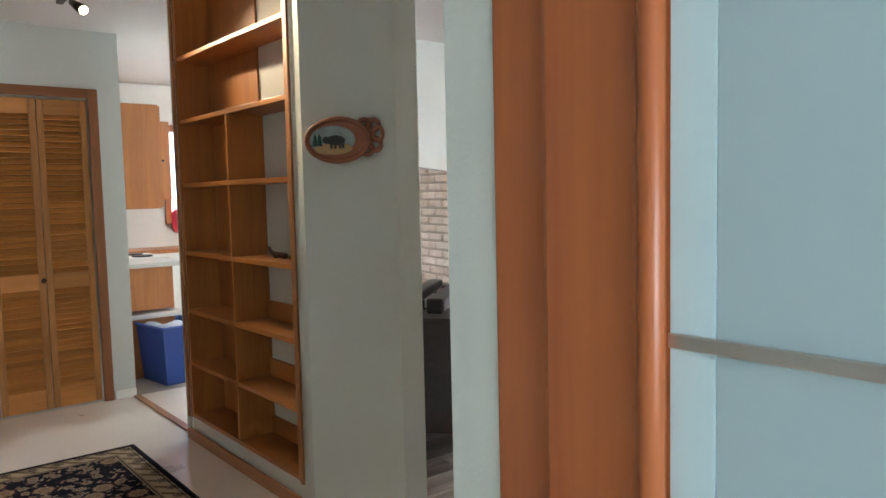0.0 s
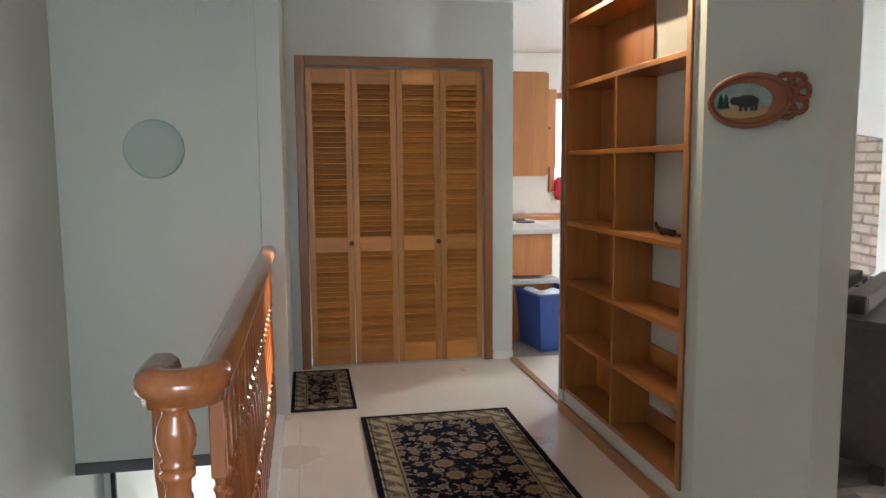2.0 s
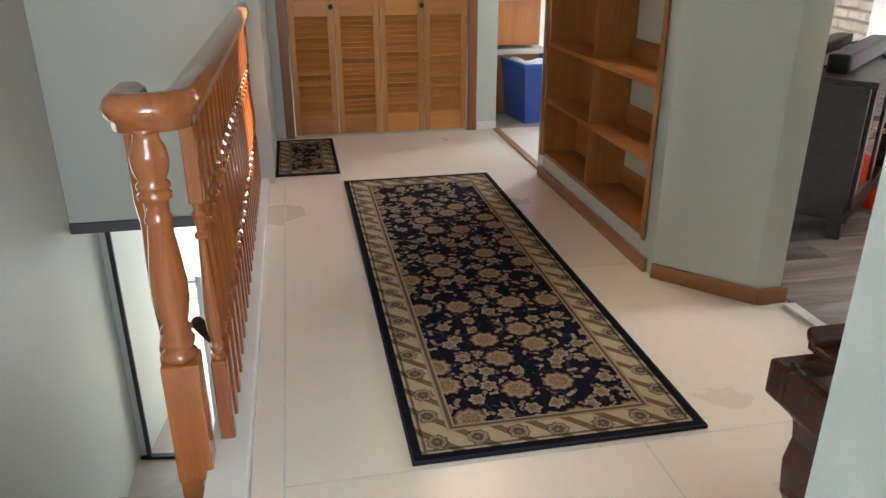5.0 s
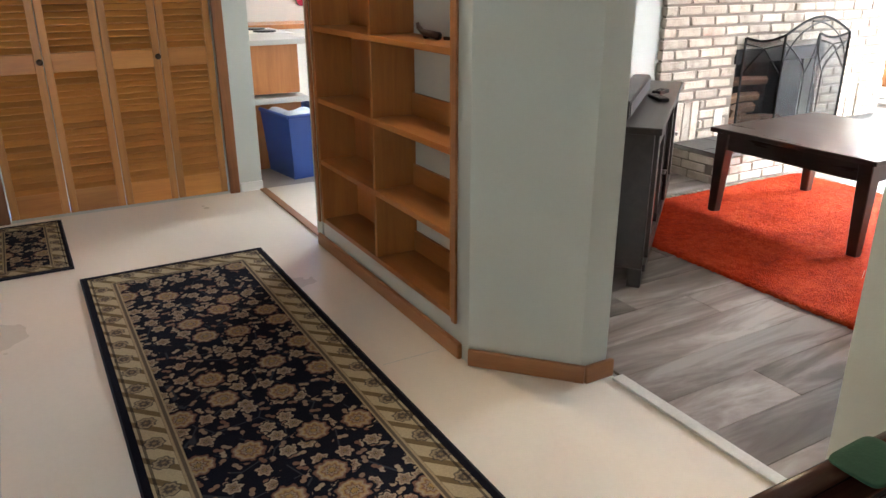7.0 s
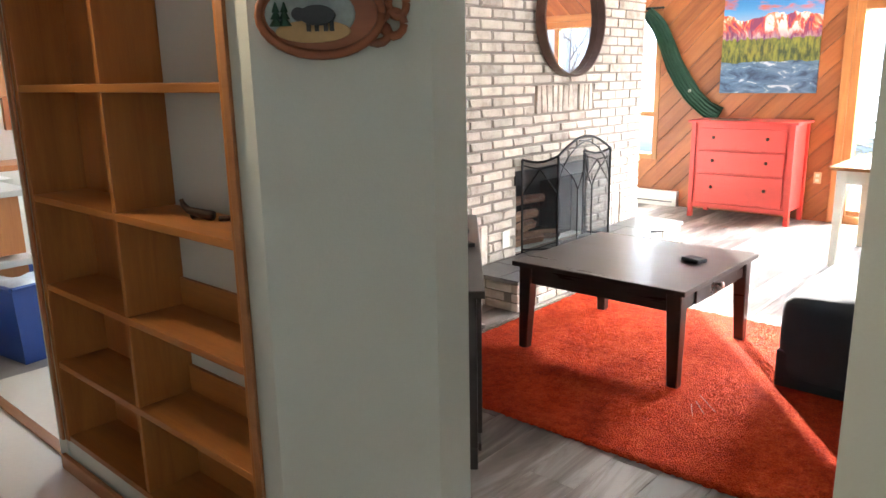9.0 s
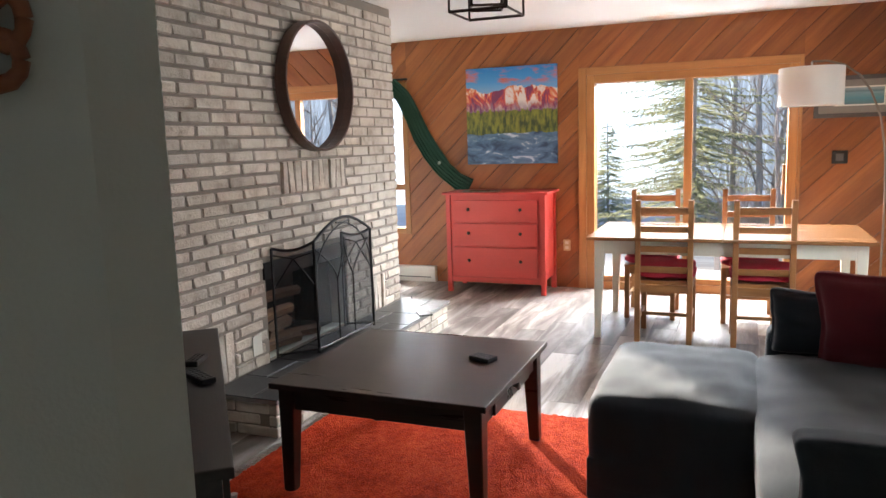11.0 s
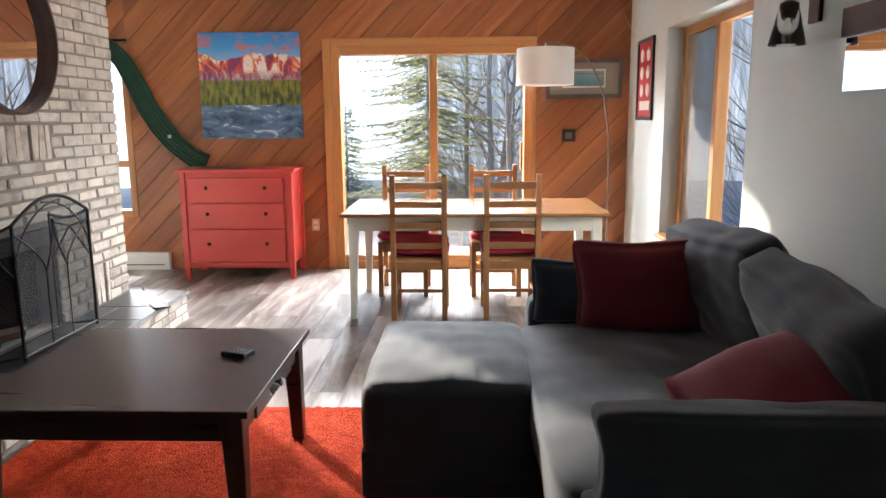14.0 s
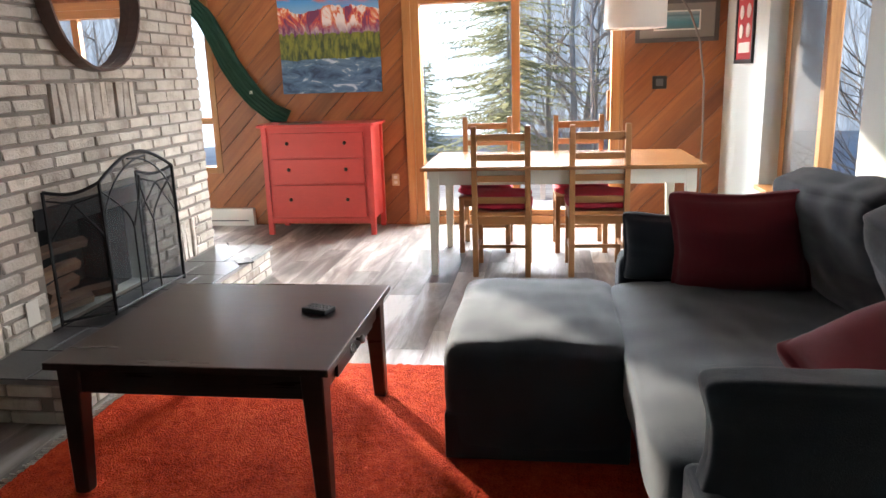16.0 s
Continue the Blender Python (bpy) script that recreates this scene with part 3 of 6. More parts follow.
struct("wall_kitchen_west", bx(1.40, 6.2, -0.2, 1.5, 7.6, H), M["white"], "white kitchen wall", "wall")

# lower entry seen down the stairs
struct("floor_entry", bx(-1.02, 1.6, -2.2, -0.04, 7.5, -2.05), M["vinyl"], "lower entry floor", "floor")
struct("wall_entry_low", panes_wall_y(bmesh.new(), 7.38, 7.5, -1.02, -0.04, -2.05, -0.1, [(-0.98, -0.2, -2.0, -0.2)]), M["white"], "lower entry wall with a bright doorway", "wall")
struct("ceiling_entry", bx(-1.02, 4.566, -0.16, -0.04, 7.4, -0.1), M["ceiling"], "low entry ceiling", "ceiling")

# baseboards and thresholds
bb = bmesh.new()
box(bb, 1.578, 2.90, 0.0, 1.597, 4.30, 0.062, 0.006)
struct("baseboard_bookcase", bb, M["base_y"], "brown wooden baseboard under the bookcase", "baseboard")
bb = bmesh.new()
box(bb, 0, 0, 0, 0.410, 0.018, 0.064, 0.006)
ob = struct("baseboard_angle", bb, M["base_x"], "brown wooden baseboard on the angled corner", "baseboard")
ob.matrix_basis = pose(1.584, 2.846, 0, 0, 0, -47.6)
struct("baseboard_post", bx(1.866, 2.538, 0, 1.988, 2.557, 0.064, 0.006), M["base_x"], "brown wooden baseboard on the post", "baseboard")
struct("baseboard_closet", bx(1.50, 5.441, 0, 1.64, 5.459, 0.06, 0.004), M["white"], "white baseboard beside the closet", "baseboard")
struct("trim_threshold", bx(1.965, 1.77, 0, 2.012, 2.52, 0.010, 0.004), M["dirty_white"], "worn white threshold strip", "trim")
struct("trim_kitchen_threshold", bx(1.615, 4.36, 0.0, 1.66, 5.44, 0.010, 0.004), M["base_y"], "brown kitchen threshold strip", "trim")
struct("trim_stair_edge", bx(-0.045, 1.64, -0.2, 0.058, 4.438, 0.035, 0.006), M["white"], "white painted kerb under the balusters", "trim")
struct("baseboard_side", bx(2.06, SIDE + 0.001, 0, 8.35, SIDE + 0.018, 0.09, 0.005), M["base_x"], "brown baseboard of the living room", "baseboard")
seams = bmesh.new()
for x0, y0, x1, y1 in ((0.14, 1.0, 0.146, 4.4), (0.14, 1.87, 1.95, 1.875), (1.10, 0.9, 1.105, 1.87), (1.33, 3.0, 1.56, 3.004)):
    box(seams, x0, y0, -0.002, x1, y1, 0.0008)
struct("trim_floor_seams", seams, M["dirty_white"], "fine worn seams in the painted floor", "trim")

# ---------------------------------------------------------------- doors and windows


def frame_x(parent, x0, x1, y0, y1, z0, z1, w, sill=True):
    """Four frame members round an opening in a wall across x."""
    part("window_jamb", bx(x0, y0, z0, x1, y0 + w, z1, 0.004), M["trim_z"], parent)
    part("window_jamb", bx(x0, y1 - w, z0, x1, y1, z1, 0.004), M["trim_z"], parent)
    part("window_head", bx(x0, y0 + w, z1 - w, x1, y1 - w, z1, 0.004), M["trim_y"], parent)
    part("window_sill", bx(x0, y0 + w, z0, x1, y1 - w, z0 + w, 0.004), M["trim_y"], parent)


def patio_door():
    d = thing("door_1", 0, 0, 0, 0, "wooden sliding glass patio door, closed", "patio door", kind="structure")
    y0, y1, z1 = 1.46, 3.28, 2.04
    frame_x(d, END - 0.03, END + 0.12, y0, y1, 0.0, z1, 0.075)
    part("centre_stile", bx(END - 0.005, 2.325, 0.08, END + 0.06, 2.395, z1 - 0.075, 0.004), M["trim_z"], d)
    part("bottom_rail", bx(END - 0.004, y0 + 0.075, 0.076, END + 0.06, 2.324, 0.125, 0.004), M["trim_y"], d)
    part("bottom_rail", bx(END - 0.004, 2.396, 0.076, END + 0.06, y1 - 0.075, 0.125, 0.004), M["trim_y"], d)
    for a, b in ((y0 + 0.075, 2.325), (2.395, y1 - 0.075)):
        p = part("pane", bx(END + 0.025, a, 0.12, END + 0.031, b, z1 - 0.075), M["pane"], d)
        p.visible_shadow = False
    h = part("handle", bx(END - 0.06, 1.545, 0.92, END - 0.01, 1.570, 1.18, 0.008), M["trim_z"], d)
    part("casing", bx(END - 0.045, y1, 0.0, END - 0.003, y1 + 0.075, z1 + 0.07, 0.006), M["trim_z"], d)
    part("casing", bx(END - 0.045, y0 - 0.03, 0.0, END - 0.003, y0, z1 + 0.07, 0.006), M["trim_z"], d)
    part("casing", bx(END - 0.045, y0, z1, END - 0.003, y1, z1 + 0.07, 0.006), M["trim_y"], d)


def fire_side_window():
    d = thing("window_1", 0, 0, 0, 0, "tall wooden window beside the brick chimney", "window", kind="structure")
    y0, y1, z0, z1 = LWIN
    frame_x(d, END - 0.03, END + 0.12, y0, y1, z0, z1, 0.06)
    part("transom", bx(END, y0 + 0.06, 0.965, END + 0.08, y1 - 0.06, 1.025, 0.004), M["trim_y"], d)
    for a, b in ((z0 + 0.06, 0.965), (1.025, z1 - 0.06)):
        p = part("pane", bx(END + 0.04, y0 + 0.06, a, END + 0.046, y1 - 0.06, b), M["pane"], d)
        p.visible_shadow = False


def side_window():
    d = thing("window_2", 0, 0, 0, 0, "deep-set wooden window with an insect screen", "window", kind="structure")
    x0, x1, z0, z1 = WIN
    ya, yb = SIDE - 0.19, SIDE - 0.12
    part("window_jamb", bx(x0, ya, z0, x0 + 0.06, yb, z1, 0.004), M["trim_z"], d)
    part("window_jamb", bx(x1 - 0.06, ya, z0, x1, yb, z1, 0.004), M["trim_z"], d)
    part("window_head", bx(x0 + 0.06, ya, z1 - 0.06, x1 - 0.06, yb, z1, 0.004), M["trim_x"], d)
    part("window_sill", bx(x0 + 0.002, ya + 0.071, z0, x1 - 0.002, SIDE + 0.035, z0 + 0.03, 0.006), M["trim_x"], d, "sunlit varnished sill")
    part("bottom_rail", bx(x0 + 0.06, ya, z0, x1 - 0.06, yb, z0 + 0.06, 0.004), M["trim_x"], d)
    part("mullion", bx(6.33, ya, z0 + 0.06, 6.40, yb + 0.01, z1 - 0.06, 0.004), M["trim_z"], d)
    for a, b in ((x0 + 0.06, 6.33), (6.40, x1 - 0.06)):
        p = part("pane", bx(a, ya + 0.02, z0 + 0.06, b, ya + 0.026, z1 - 0.06), M["pane"], d)
        p.visible_shadow = False
    part("insect_screen", bx(6.40, yb - 0.016, z0 + 0.06, x1 - 0.06, yb - 0.014, z1 - 0.06), M["wire_mesh"], d, "grey insect screen")


patio_door()
fire_side_window()
side_window()

kw = thing("window_3", 0, 0, 0, 0, "kitchen window in an orange wooden frame", "window", kind="structure")
for a in ((2.62, 1.12, 2.68, 2.1), (3.24, 1.12, 3.3, 2.1), (2.68, 1.12, 3.24, 1.18), (2.68, 2.04, 3.24, 2.1)):
    part("window_frame", bx(a[0], 7.56, a[1], a[2], 7.70, a[3], 0.004), M["orange_wood"], kw)

# Unseen frame added round the fill lamp's opening.
hw = thing("window_4", 0, 0, 0, 0, "added unseen hall window in a wooden frame, for the fill lamp", "window", kind="structure")
for a in ((-0.55, 0.9, -0.49, 2.1), (1.39, 0.9, 1.45, 2.1), (-0.49, 0.9, 1.39, 0.96), (-0.49, 2.04, 1.39, 2.1)):
    part("window_frame", bx(a[0], -1.69, a[1], a[2], -1.58, a[3], 0.004), M["trim_x"], hw)


def bifold_doors():
    d = thing("door_2", 0.215, 5.47, 0.0, 0, "closed louvered pine bifold closet doors", "closet door", kind="structure")
    part("casing", bx(-0.062, -0.03, 0, 0.0, -0.002, 2.045 + 0.062, 0.006), M["case_dark_z"], d)
    part("casing", bx(1.215, -0.03, 0, 1.277, -0.002, 2.045 + 0.062, 0.006), M["case_dark_z"], d)
    part("casing", bx(0.0, -0.03, 2.045, 1.215, -0.002, 2.107, 0.006), M["case_dark_x"], d)
    w, st = 1.205 / 4, 0.042
    slat = None
    for i in range(4):
        x = 0.005 + i * w
        swing = (0.010, -0.010, 0.008, -0.004)[i]
        leaf = d_leaf = part("leaf", bx(x + 0.002, 0.0, 0.012, x + st, 0.03, 2.03, 0.004), M["pine_z"], d)
        part("stile", bx(x + w - st, 0.0, 0.012, x + w - 0.002, 0.03, 2.03, 0.004), M["pine_z"], leaf)
        for za, zb in ((0.012, 0.14), (0.80, 0.90), (1.93, 2.03)):
            part("rail", bx(x + st, 0.002, za, x + w - st, 0.028, zb, 0.003), M["pine_x"], leaf)
        for za, zb in ((0.14, 0.80), (0.90, 1.93)):
            k = round((zb - za) / 0.0355)
            for j in range(k):
                z = za + (j + 0.5) * (zb - za) / k
                if slat is None:
                    b = bmesh.new()
                    box(b, st - 0.002, -0.021, -0.0035, w - st + 0.002, 0.021, 0.0035, 0.002, 1)
                    slat = part("slat", b, M["pine_x"], leaf)
                    slat.matrix_basis = pose(x, 0.015, z, 47)
                else:
                    share("slat", slat, leaf, x, 0.015, z, 47)
        # Added dark sheet, so the slits between slats read as shaded.
        part("backing", bx(x + st, 0.034, 0.1, x + w - st, 0.036, 1.95), M["gap_shade"], leaf)
        if i in (0, 2):
            kb = lathe(bmesh.new(), [(0.006, 0), (0.006, 0.012), (0.016, 0.018), (0.017, 0.026), (0.010, 0.032)], 14)
            o = part("knob", kb, M["bronze"], leaf, "small dark round knob", True)
            o.matrix_basis = pose(x + w - 0.018, 0.0, 0.86, 90)


bifold_doors()

# ---------------------------------------------------------------- hall


def bookcase():
    c = thing("bookcase", 1.592, CASE_Y0, 0.13, 0, "built-in oak bookcase with empty shelves set into the wall", "bookcase")
    L, D, top = CASE_Y1 - CASE_Y0, 0.20, 2.352
    part("side", bx(0, 0, 0, D, 0.03, top, 0.003), M["case_z"], c)
    part("side", bx(0, L - 0.03, 0, D, L, top, 0.003), M["case_z"], c)
    part("back_panel", bx(D, 0.0, 0, D + 0.006, L, top), M["wall"], c, "sage painted back")
    split = 0.655
    shelves = (0.0, 0.30, 0.60, 0.925, 1.30, 1.645, 1.985)
    for i, z in enumerate(shelves):
        part("shelf", bx(0.004, 0.03, z, D, L - 0.03, z + 0.024, 0.003), M["case_y"], c)
        if i < 5:
            top_z = shelves[i + 1]
            part("divider", bx(0.006, split, z + 0.024, D, split + 0.022, top_z, 0.003), M["case_z"], c)
    for i in range(5):
        z0, z1 = shelves[i] + 0.024, shelves[i + 1]
        part("back_board", bx(D - 0.012, split + 0.022, z0, D - 0.001, L - 0.03, z1), M["case_z"], c, "dark oak back board")
        if i < 3:
            part("back_slat", bx(D - 0.014, 0.03, z0, D - 0.002, split, z0 + 0.09), M["case_y"], c)
    part("back_board", bx(D - 0.012, split + 0.022, shelves[5] + 0.024, D - 0.001, L - 0.03, top), M["case_z"], c, "dark oak back board")
    part("face_frame", bx(-0.012, -0.028, 0, -0.001, 0.0, top, 0.003), M["base_y"], c)
    part("face_frame", bx(-0.012, L, 0, -0.001, L + 0.028, top, 0.003), M["base_y"], c)


bookcase()

fig = thing("figurine", 1.70, 3.32, 1.079, 20, "small dark carved animal figurine on the shelf", "figurine")
b = tube(bmesh.new(), [(0, -0.05, 0.012), (0, -0.01, 0.018), (0, 0.03, 0.024), (0, 0.05, 0.04), (0, 0.055, 0.055)], 0.015, 8, 0.007)
tube(b, [(0.0, -0.07, 0.004), (0.03, -0.12, 0.004)], 0.010, 6, 0.006)
tube(b, [(0.0, 0.02, 0.01), (0.04, 0.03, 0.004)], 0.009, 6)
part("body", b, M["bronze"], fig, "", True)
sw = thing("wall_switch", 1.790, 3.06, 1.27, 0, "dark switch plate inside the bookcase", "switch")
part("plate", bx(-0.012, -0.03, -0.07, 0.0, 0.04, 0.07, 0.004), M["bronze"], sw)


def plaque():
    o = thing("carved_plaque", 1.728, 2.724, 1.590, -47.6, "carved oval wooden plaque with a painted bear scene", "wall art")
    o.scale = (1.06, 1.0, 1.16)
    # lies in the plane of the angled wall: u along the wall, outward is local -y

    def oval(bm, a, c, y0, y1, cx=0.0, cz=0.0, wob=0.0):
        k = 28
        A = [bm.verts.new((cx + a * math.cos(2 * math.pi * i / k) * (1 + wob * math.sin(i * 2.4)), y0, cz + c * math.sin(2 * math.pi * i / k) * (1 + wob * math.cos(i * 1.7)))) for i in range(k)]
        C = [bm.verts.new((v.co.x * 0.97 + cx * 0.03, y1, v.co.z * 0.97 + cz * 0.03)) for v in A]
        bm.faces.new(A)
        bm.faces.new(C[::-1])
        for i in range(k):
            j = (i + 1) % k
            bm.faces.new((A[i], A[j], C[j], C[i]))
        return bm

    wd = wood("carved_redwood", (0.30, 0.10, 0.04), (0.16, 0.045, 0.02), 0, 0.5, 0.1)
    part("board", oval(bmesh.new(), 0.125, 0.074, -0.012, -0.04, -0.025, 0, 0.02), wd, o)
    part("picture", oval(bmesh.new(), 0.090, 0.050, -0.041, -0.043, -0.045), plain("painted_meadow", (0.30, 0.36, 0.36), 0.6, var=0.6, scale=16), o, "pale painted meadow")
    part("foreground", oval(bmesh.new(), 0.075, 0.020, -0.0435, -0.046, -0.04, -0.030), plain("straw_paint", (0.50, 0.32, 0.14), 0.6, var=0.3), o)
    bear = oval(bmesh.new(), 0.036, 0.018, -0.044, -0.056, -0.030, -0.002)
    oval(bear, 0.014, 0.012, -0.044, -0.056, -0.066, 0.0)
    for q in (-0.052, -0.036, -0.018, -0.006):
        box(bear, q, -0.052, -0.030, q + 0.008, -0.044, -0.006)
    part("bear_relief", bear, M["black"], o)
    t = bmesh.new()
    for q, s in ((-0.112, 0.030), (-0.095, 0.040)):
        for k in range(3):
            lathe(t, [(0.014 - k * 0.003, 0), (0.001, 0.018)], 7, (q, -0.046, -0.02 + k * 0.012))
    part("pine_relief", t, M["green"], o)
    for cx, cz, a, c in ((0.075, 0.050, 0.026, 0.018), (0.110, 0.048, 0.024, 0.018), (0.128, 0.018, 0.018, 0.024), (0.118, -0.018, 0.022, 0.022), (0.085, -0.034, 0.024, 0.018), (0.088, 0.006, 0.020, 0.018)):
        pts = [(cx + a * math.cos(i * math.pi / 6), -0.026, cz + c * math.sin(i * math.pi / 6)) for i in range(13)]
        part("antler_carving", tube(bmesh.new(), pts, 0.0085, 6), wd, o, "", True)
    part("rim", tube(bmesh.new(), [(-0.025 + 0.122 * math.cos(i * math.pi / 16), -0.042, 0.072 * math.sin(i * math.pi / 16)) for i in range(33)], 0.009, 6), wd, o, "", True)


plaque()


def floor_rug(name, x, y, hx, hy, band, label):
    r = thing(name, x, y, 0.0, 0, label, "rug")
    part("woven_top", bx(-hx, -hy, 0.0005, hx, hy, 0.010, 0.003), persian_mat(name + "_weave", hx, hy, band), r)
    e = bmesh.new()
    for a in ((-hx - 0.006, -hy - 0.006, hx + 0.006, -hy), (-hx - 0.006, hy, hx + 0.006, hy + 0.006), (-hx - 0.006, -hy, -hx, hy), (hx, -hy, hx + 0.006, hy)):
        box(e, a[0], a[1], 0.0, a[2], a[3], 0.011)
    part("binding", e, M["navy_edge"], r)
    return r


floor_rug("runner_rug", 0.884, 3.13, 0.41, 1.235, 0.135, "long navy oriental runner rug with tan floral pattern")
floor_rug("door_mat", 0.275, 4.96, 0.18, 0.405, 0.09, "small navy floral mat before the closet")


def stair_railing():
    r = thing("stair_railing", 0, 0, 0.035, 0, "varnished oak stair railing with turned balusters", "railing")
    z = 0.875
    line = [(0.0, 4.44), (0.0, 2.06)]
    line += [(-0.055 + 0.055 * math.cos(q * math.pi / 12), 2.03 - 0.055 * math.sin(q * math.pi / 12)) for q in range(1, 6)]
    line += [(-0.065, 1.972)]
    line += [(-0.075 - 0.045 * math.sin(q * math.pi / 12), 2.017 - 0.045 * math.cos(q * math.pi / 12)) for q in range(1, 7)]
    line += [(-0.120, 2.13)]
    shape = [(-0.024, -0.022), (0.024, -0.022), (0.026, -0.002), (0.037, 0.006), (0.040, 0.024), (0.033, 0.044), (0.016, 0.056), (-0.016, 0.056), (-0.033, 0.044), (-0.040, 0.024), (-0.037, 0.006), (-0.026, -0.002)]
    sweep = bmesh.new()
    rings = []
    for k, p in enumerate(line):
        a, b = Vector(line[max(k - 1, 0)]), Vector(line[min(k + 1, len(line) - 1)])
        d = (b - a).normalized()
        rings.append([sweep.verts.new((p[0] - d.y * u, p[1] + d.x * u, z + v)) for u, v in shape])
    for A, Bq in zip(rings, rings[1:]):
        for k in range(len(shape)):
            m = (k + 1) % len(shape)
            sweep.faces.new((A[k], A[m], Bq[m], Bq[k]))
    sweep.faces.new(rings[0])
    sweep.faces.new(rings[-1][::-1])
    part("handrail", sweep, M["oak_rail"], r, "thick glossy handrail with a curled end", True)
    turned = [(0.034, 0.302), (0.041, 0.312), (0.041, 0.322), (0.030, 0.332), (0.038, 0.346), (0.040, 0.358), (0.032, 0.372), (0.037, 0.384), (0.028, 0.398),
              (0.036, 0.430), (0.041, 0.465), (0.042, 0.500), (0.038, 0.545), (0.031, 0.600), (0.026, 0.645), (0.030, 0.652), (0.030, 0.662), (0.026, 0.668), (0.027, 0.698),
              (0.036, 0.706), (0.037, 0.716), (0.030, 0.722), (0.036, 0.730), (0.036, 0.738), (0.029, 0.746), (0.038, 0.768), (0.041, 0.790), (0.037, 0.815), (0.027, 0.838), (0.026, 0.850), (0.034, 0.860)]
    nb = lathe(bmesh.new(), turned, 28)
    nw = part("newel", nb, M["oak_gloss"], r, "turned newel post", True)
    nw.matrix_basis = pose(-0.072, 1.975, 0)
    nf = part("newel_base", bx(-0.115, 1.932, -0.03, -0.029, 2.018, 0.302, 0.006), M["oak_gloss"], r)
    n2 = lathe(bmesh.new(), [(0.030, 0.24), (0.033, 0.26), (0.024, 0.30), (0.03, 0.4), (0.03, 0.5), (0.026, 0.6), (0.033, 0.66), (0.030, 0.872)], 14)
    o = part("newel", n2, M["oak_gloss"], r, "", True)
    o.matrix_basis = pose(-0.115, 2.11, 0)
    part("newel_base", bx(-0.144, 2.08, -0.4, -0.086, 2.14, 0.25, 0.005), M["oak_gloss"], r)
    bp = [(0.012, 0.235), (0.018, 0.243), (0.018, 0.250), (0.012, 0.258), (0.018, 0.270), (0.018, 0.278), (0.012, 0.288), (0.019, 0.325), (0.020, 0.36), (0.017, 0.42), (0.013, 0.50), (0.010, 0.565), (0.017, 0.572), (0.017, 0.579), (0.010, 0.586), (0.013, 0.62), (0.017, 0.630), (0.011, 0.640), (0.015, 0.66)]
    first = None
    n = 22
    for i in range(n):
        y = 2.07 + i * (4.37 - 2.07) / (n - 1)
        if first is None:
            b = lathe(bmesh.new(), bp, 10)
            box(b, -0.019, -0.019, 0.0, 0.019, 0.019, 0.237, 0.003, 1)
            box(b, -0.017, -0.017, 0.658, 0.017, 0.017, 0.853, 0.003, 1)
            first = part("baluster", b, M["oak_gloss"], r)
            first.matrix_basis = pose(0.0, y, 0)
        else:
            share("baluster", first, r, 0.0, y, 0)
    low = tube(bmesh.new(), [(-0.085, 2.35, 0.20), (-0.085, 3.2, -0.45), (-0.085, 4.3, -1.25)], 0.02, 10)
    part("lower_handrail", low, M["dark_rosewood"], r, "dark sloping wall handrail", True)


stair_railing()


def stairs():
    s = thing("staircase", 0, 1.64, -2.05, 0, "white painted stairs descending beside the hall", "stairs", kind="structure")
    n = 11
    for i in range(n):
        z = 2.05 - (i + 1) * 2.05 / (n + 1)
        y = i * 0.235
        part("tread", bx(-1.018, y, z - 0.035, -0.042, y + 0.262, z, 0.006), M["vinyl"], s)
        part("riser", bx(-1.018, y + 0.002, z, -0.042, y + 0.018, z + 0.135), M["white"], s)


stairs()


def baby_gate():
    g = thing("stair_gate", -1.015, 1.75, -0.36, 0, "white metal child gate folded against the stairwell wall", "gate")
    z1, y1 = 0.80, 1.16
    for z in (0.0, z1):
        part("gate_rail", tube(bmesh.new(), [(0.02, 0, z), (0.02, y1, z)], 0.011, 8), M["gate"], g, "", True)
    for i in range(15):
        y = y1 * i / 14
        part("bar", tube(bmesh.new(), [(0.02, y, 0.0), (0.02, y, z1)], 0.0075 if 0 < i < 14 else 0.012, 8), M["gate"], g, "", True)
    part("hinge", bx(-0.004, y1 - 0.01, z1 - 0.03, 0.03, y1 + 0.02, z1 + 0.02, 0.004), M["gate"], g)
    part("hinge", bx(-0.004, y1 - 0.01, -0.02, 0.03, y1 + 0.02, 0.03, 0.004), M["gate"], g)


baby_gate()

ed = thing("entry_door", -1.0, 4.85, -2.05, -8, "open white entry door with a dark edge", "door")
part("leaf", bx(0, 0, 0.01, 0.045, 0.80, 1.86, 0.003), M["wall"], ed)
part("door_edge", bx(0.046, -0.02, 0.0, 0.075, 0.0, 1.86, 0.003), M["black"], ed, "dark weather strip")
part("threshold", bx(0.0, -0.02, -0.0, 0.40, 0.02, 0.02, 0.003), M["black"], ed)
post = thing("entry_grab_post", -0.44, 4.70, -2.05, 0, "white metal post with a small lever", "post")
part("pole", tube(bmesh.new(), [(0, 0, 0), (0, 0, 1.40)], 0.018, 10), M["gate"], post, "", True)
part("lever", tube(bmesh.new(), [(0, 0, 1.37), (-0.09, 0, 1.37)], 0.008, 8), M["gate"], post, "", True)

disc = thing("wall_disc", -0.55, 4.436, 1.475, 0, "pale round plate on the stairwell wall", "wall plate")
o = part("plate", lathe(bmesh.new(), [(0.150, 0.0), (0.150, 0.012), (0.140, 0.022), (0.05, 0.028)], 40), plain("pale_sage_plate", (0.42, 0.50, 0.48), 0.5, var=0.05), disc, "", True)
o.matrix_basis = pose(0, 0, 0, 90)


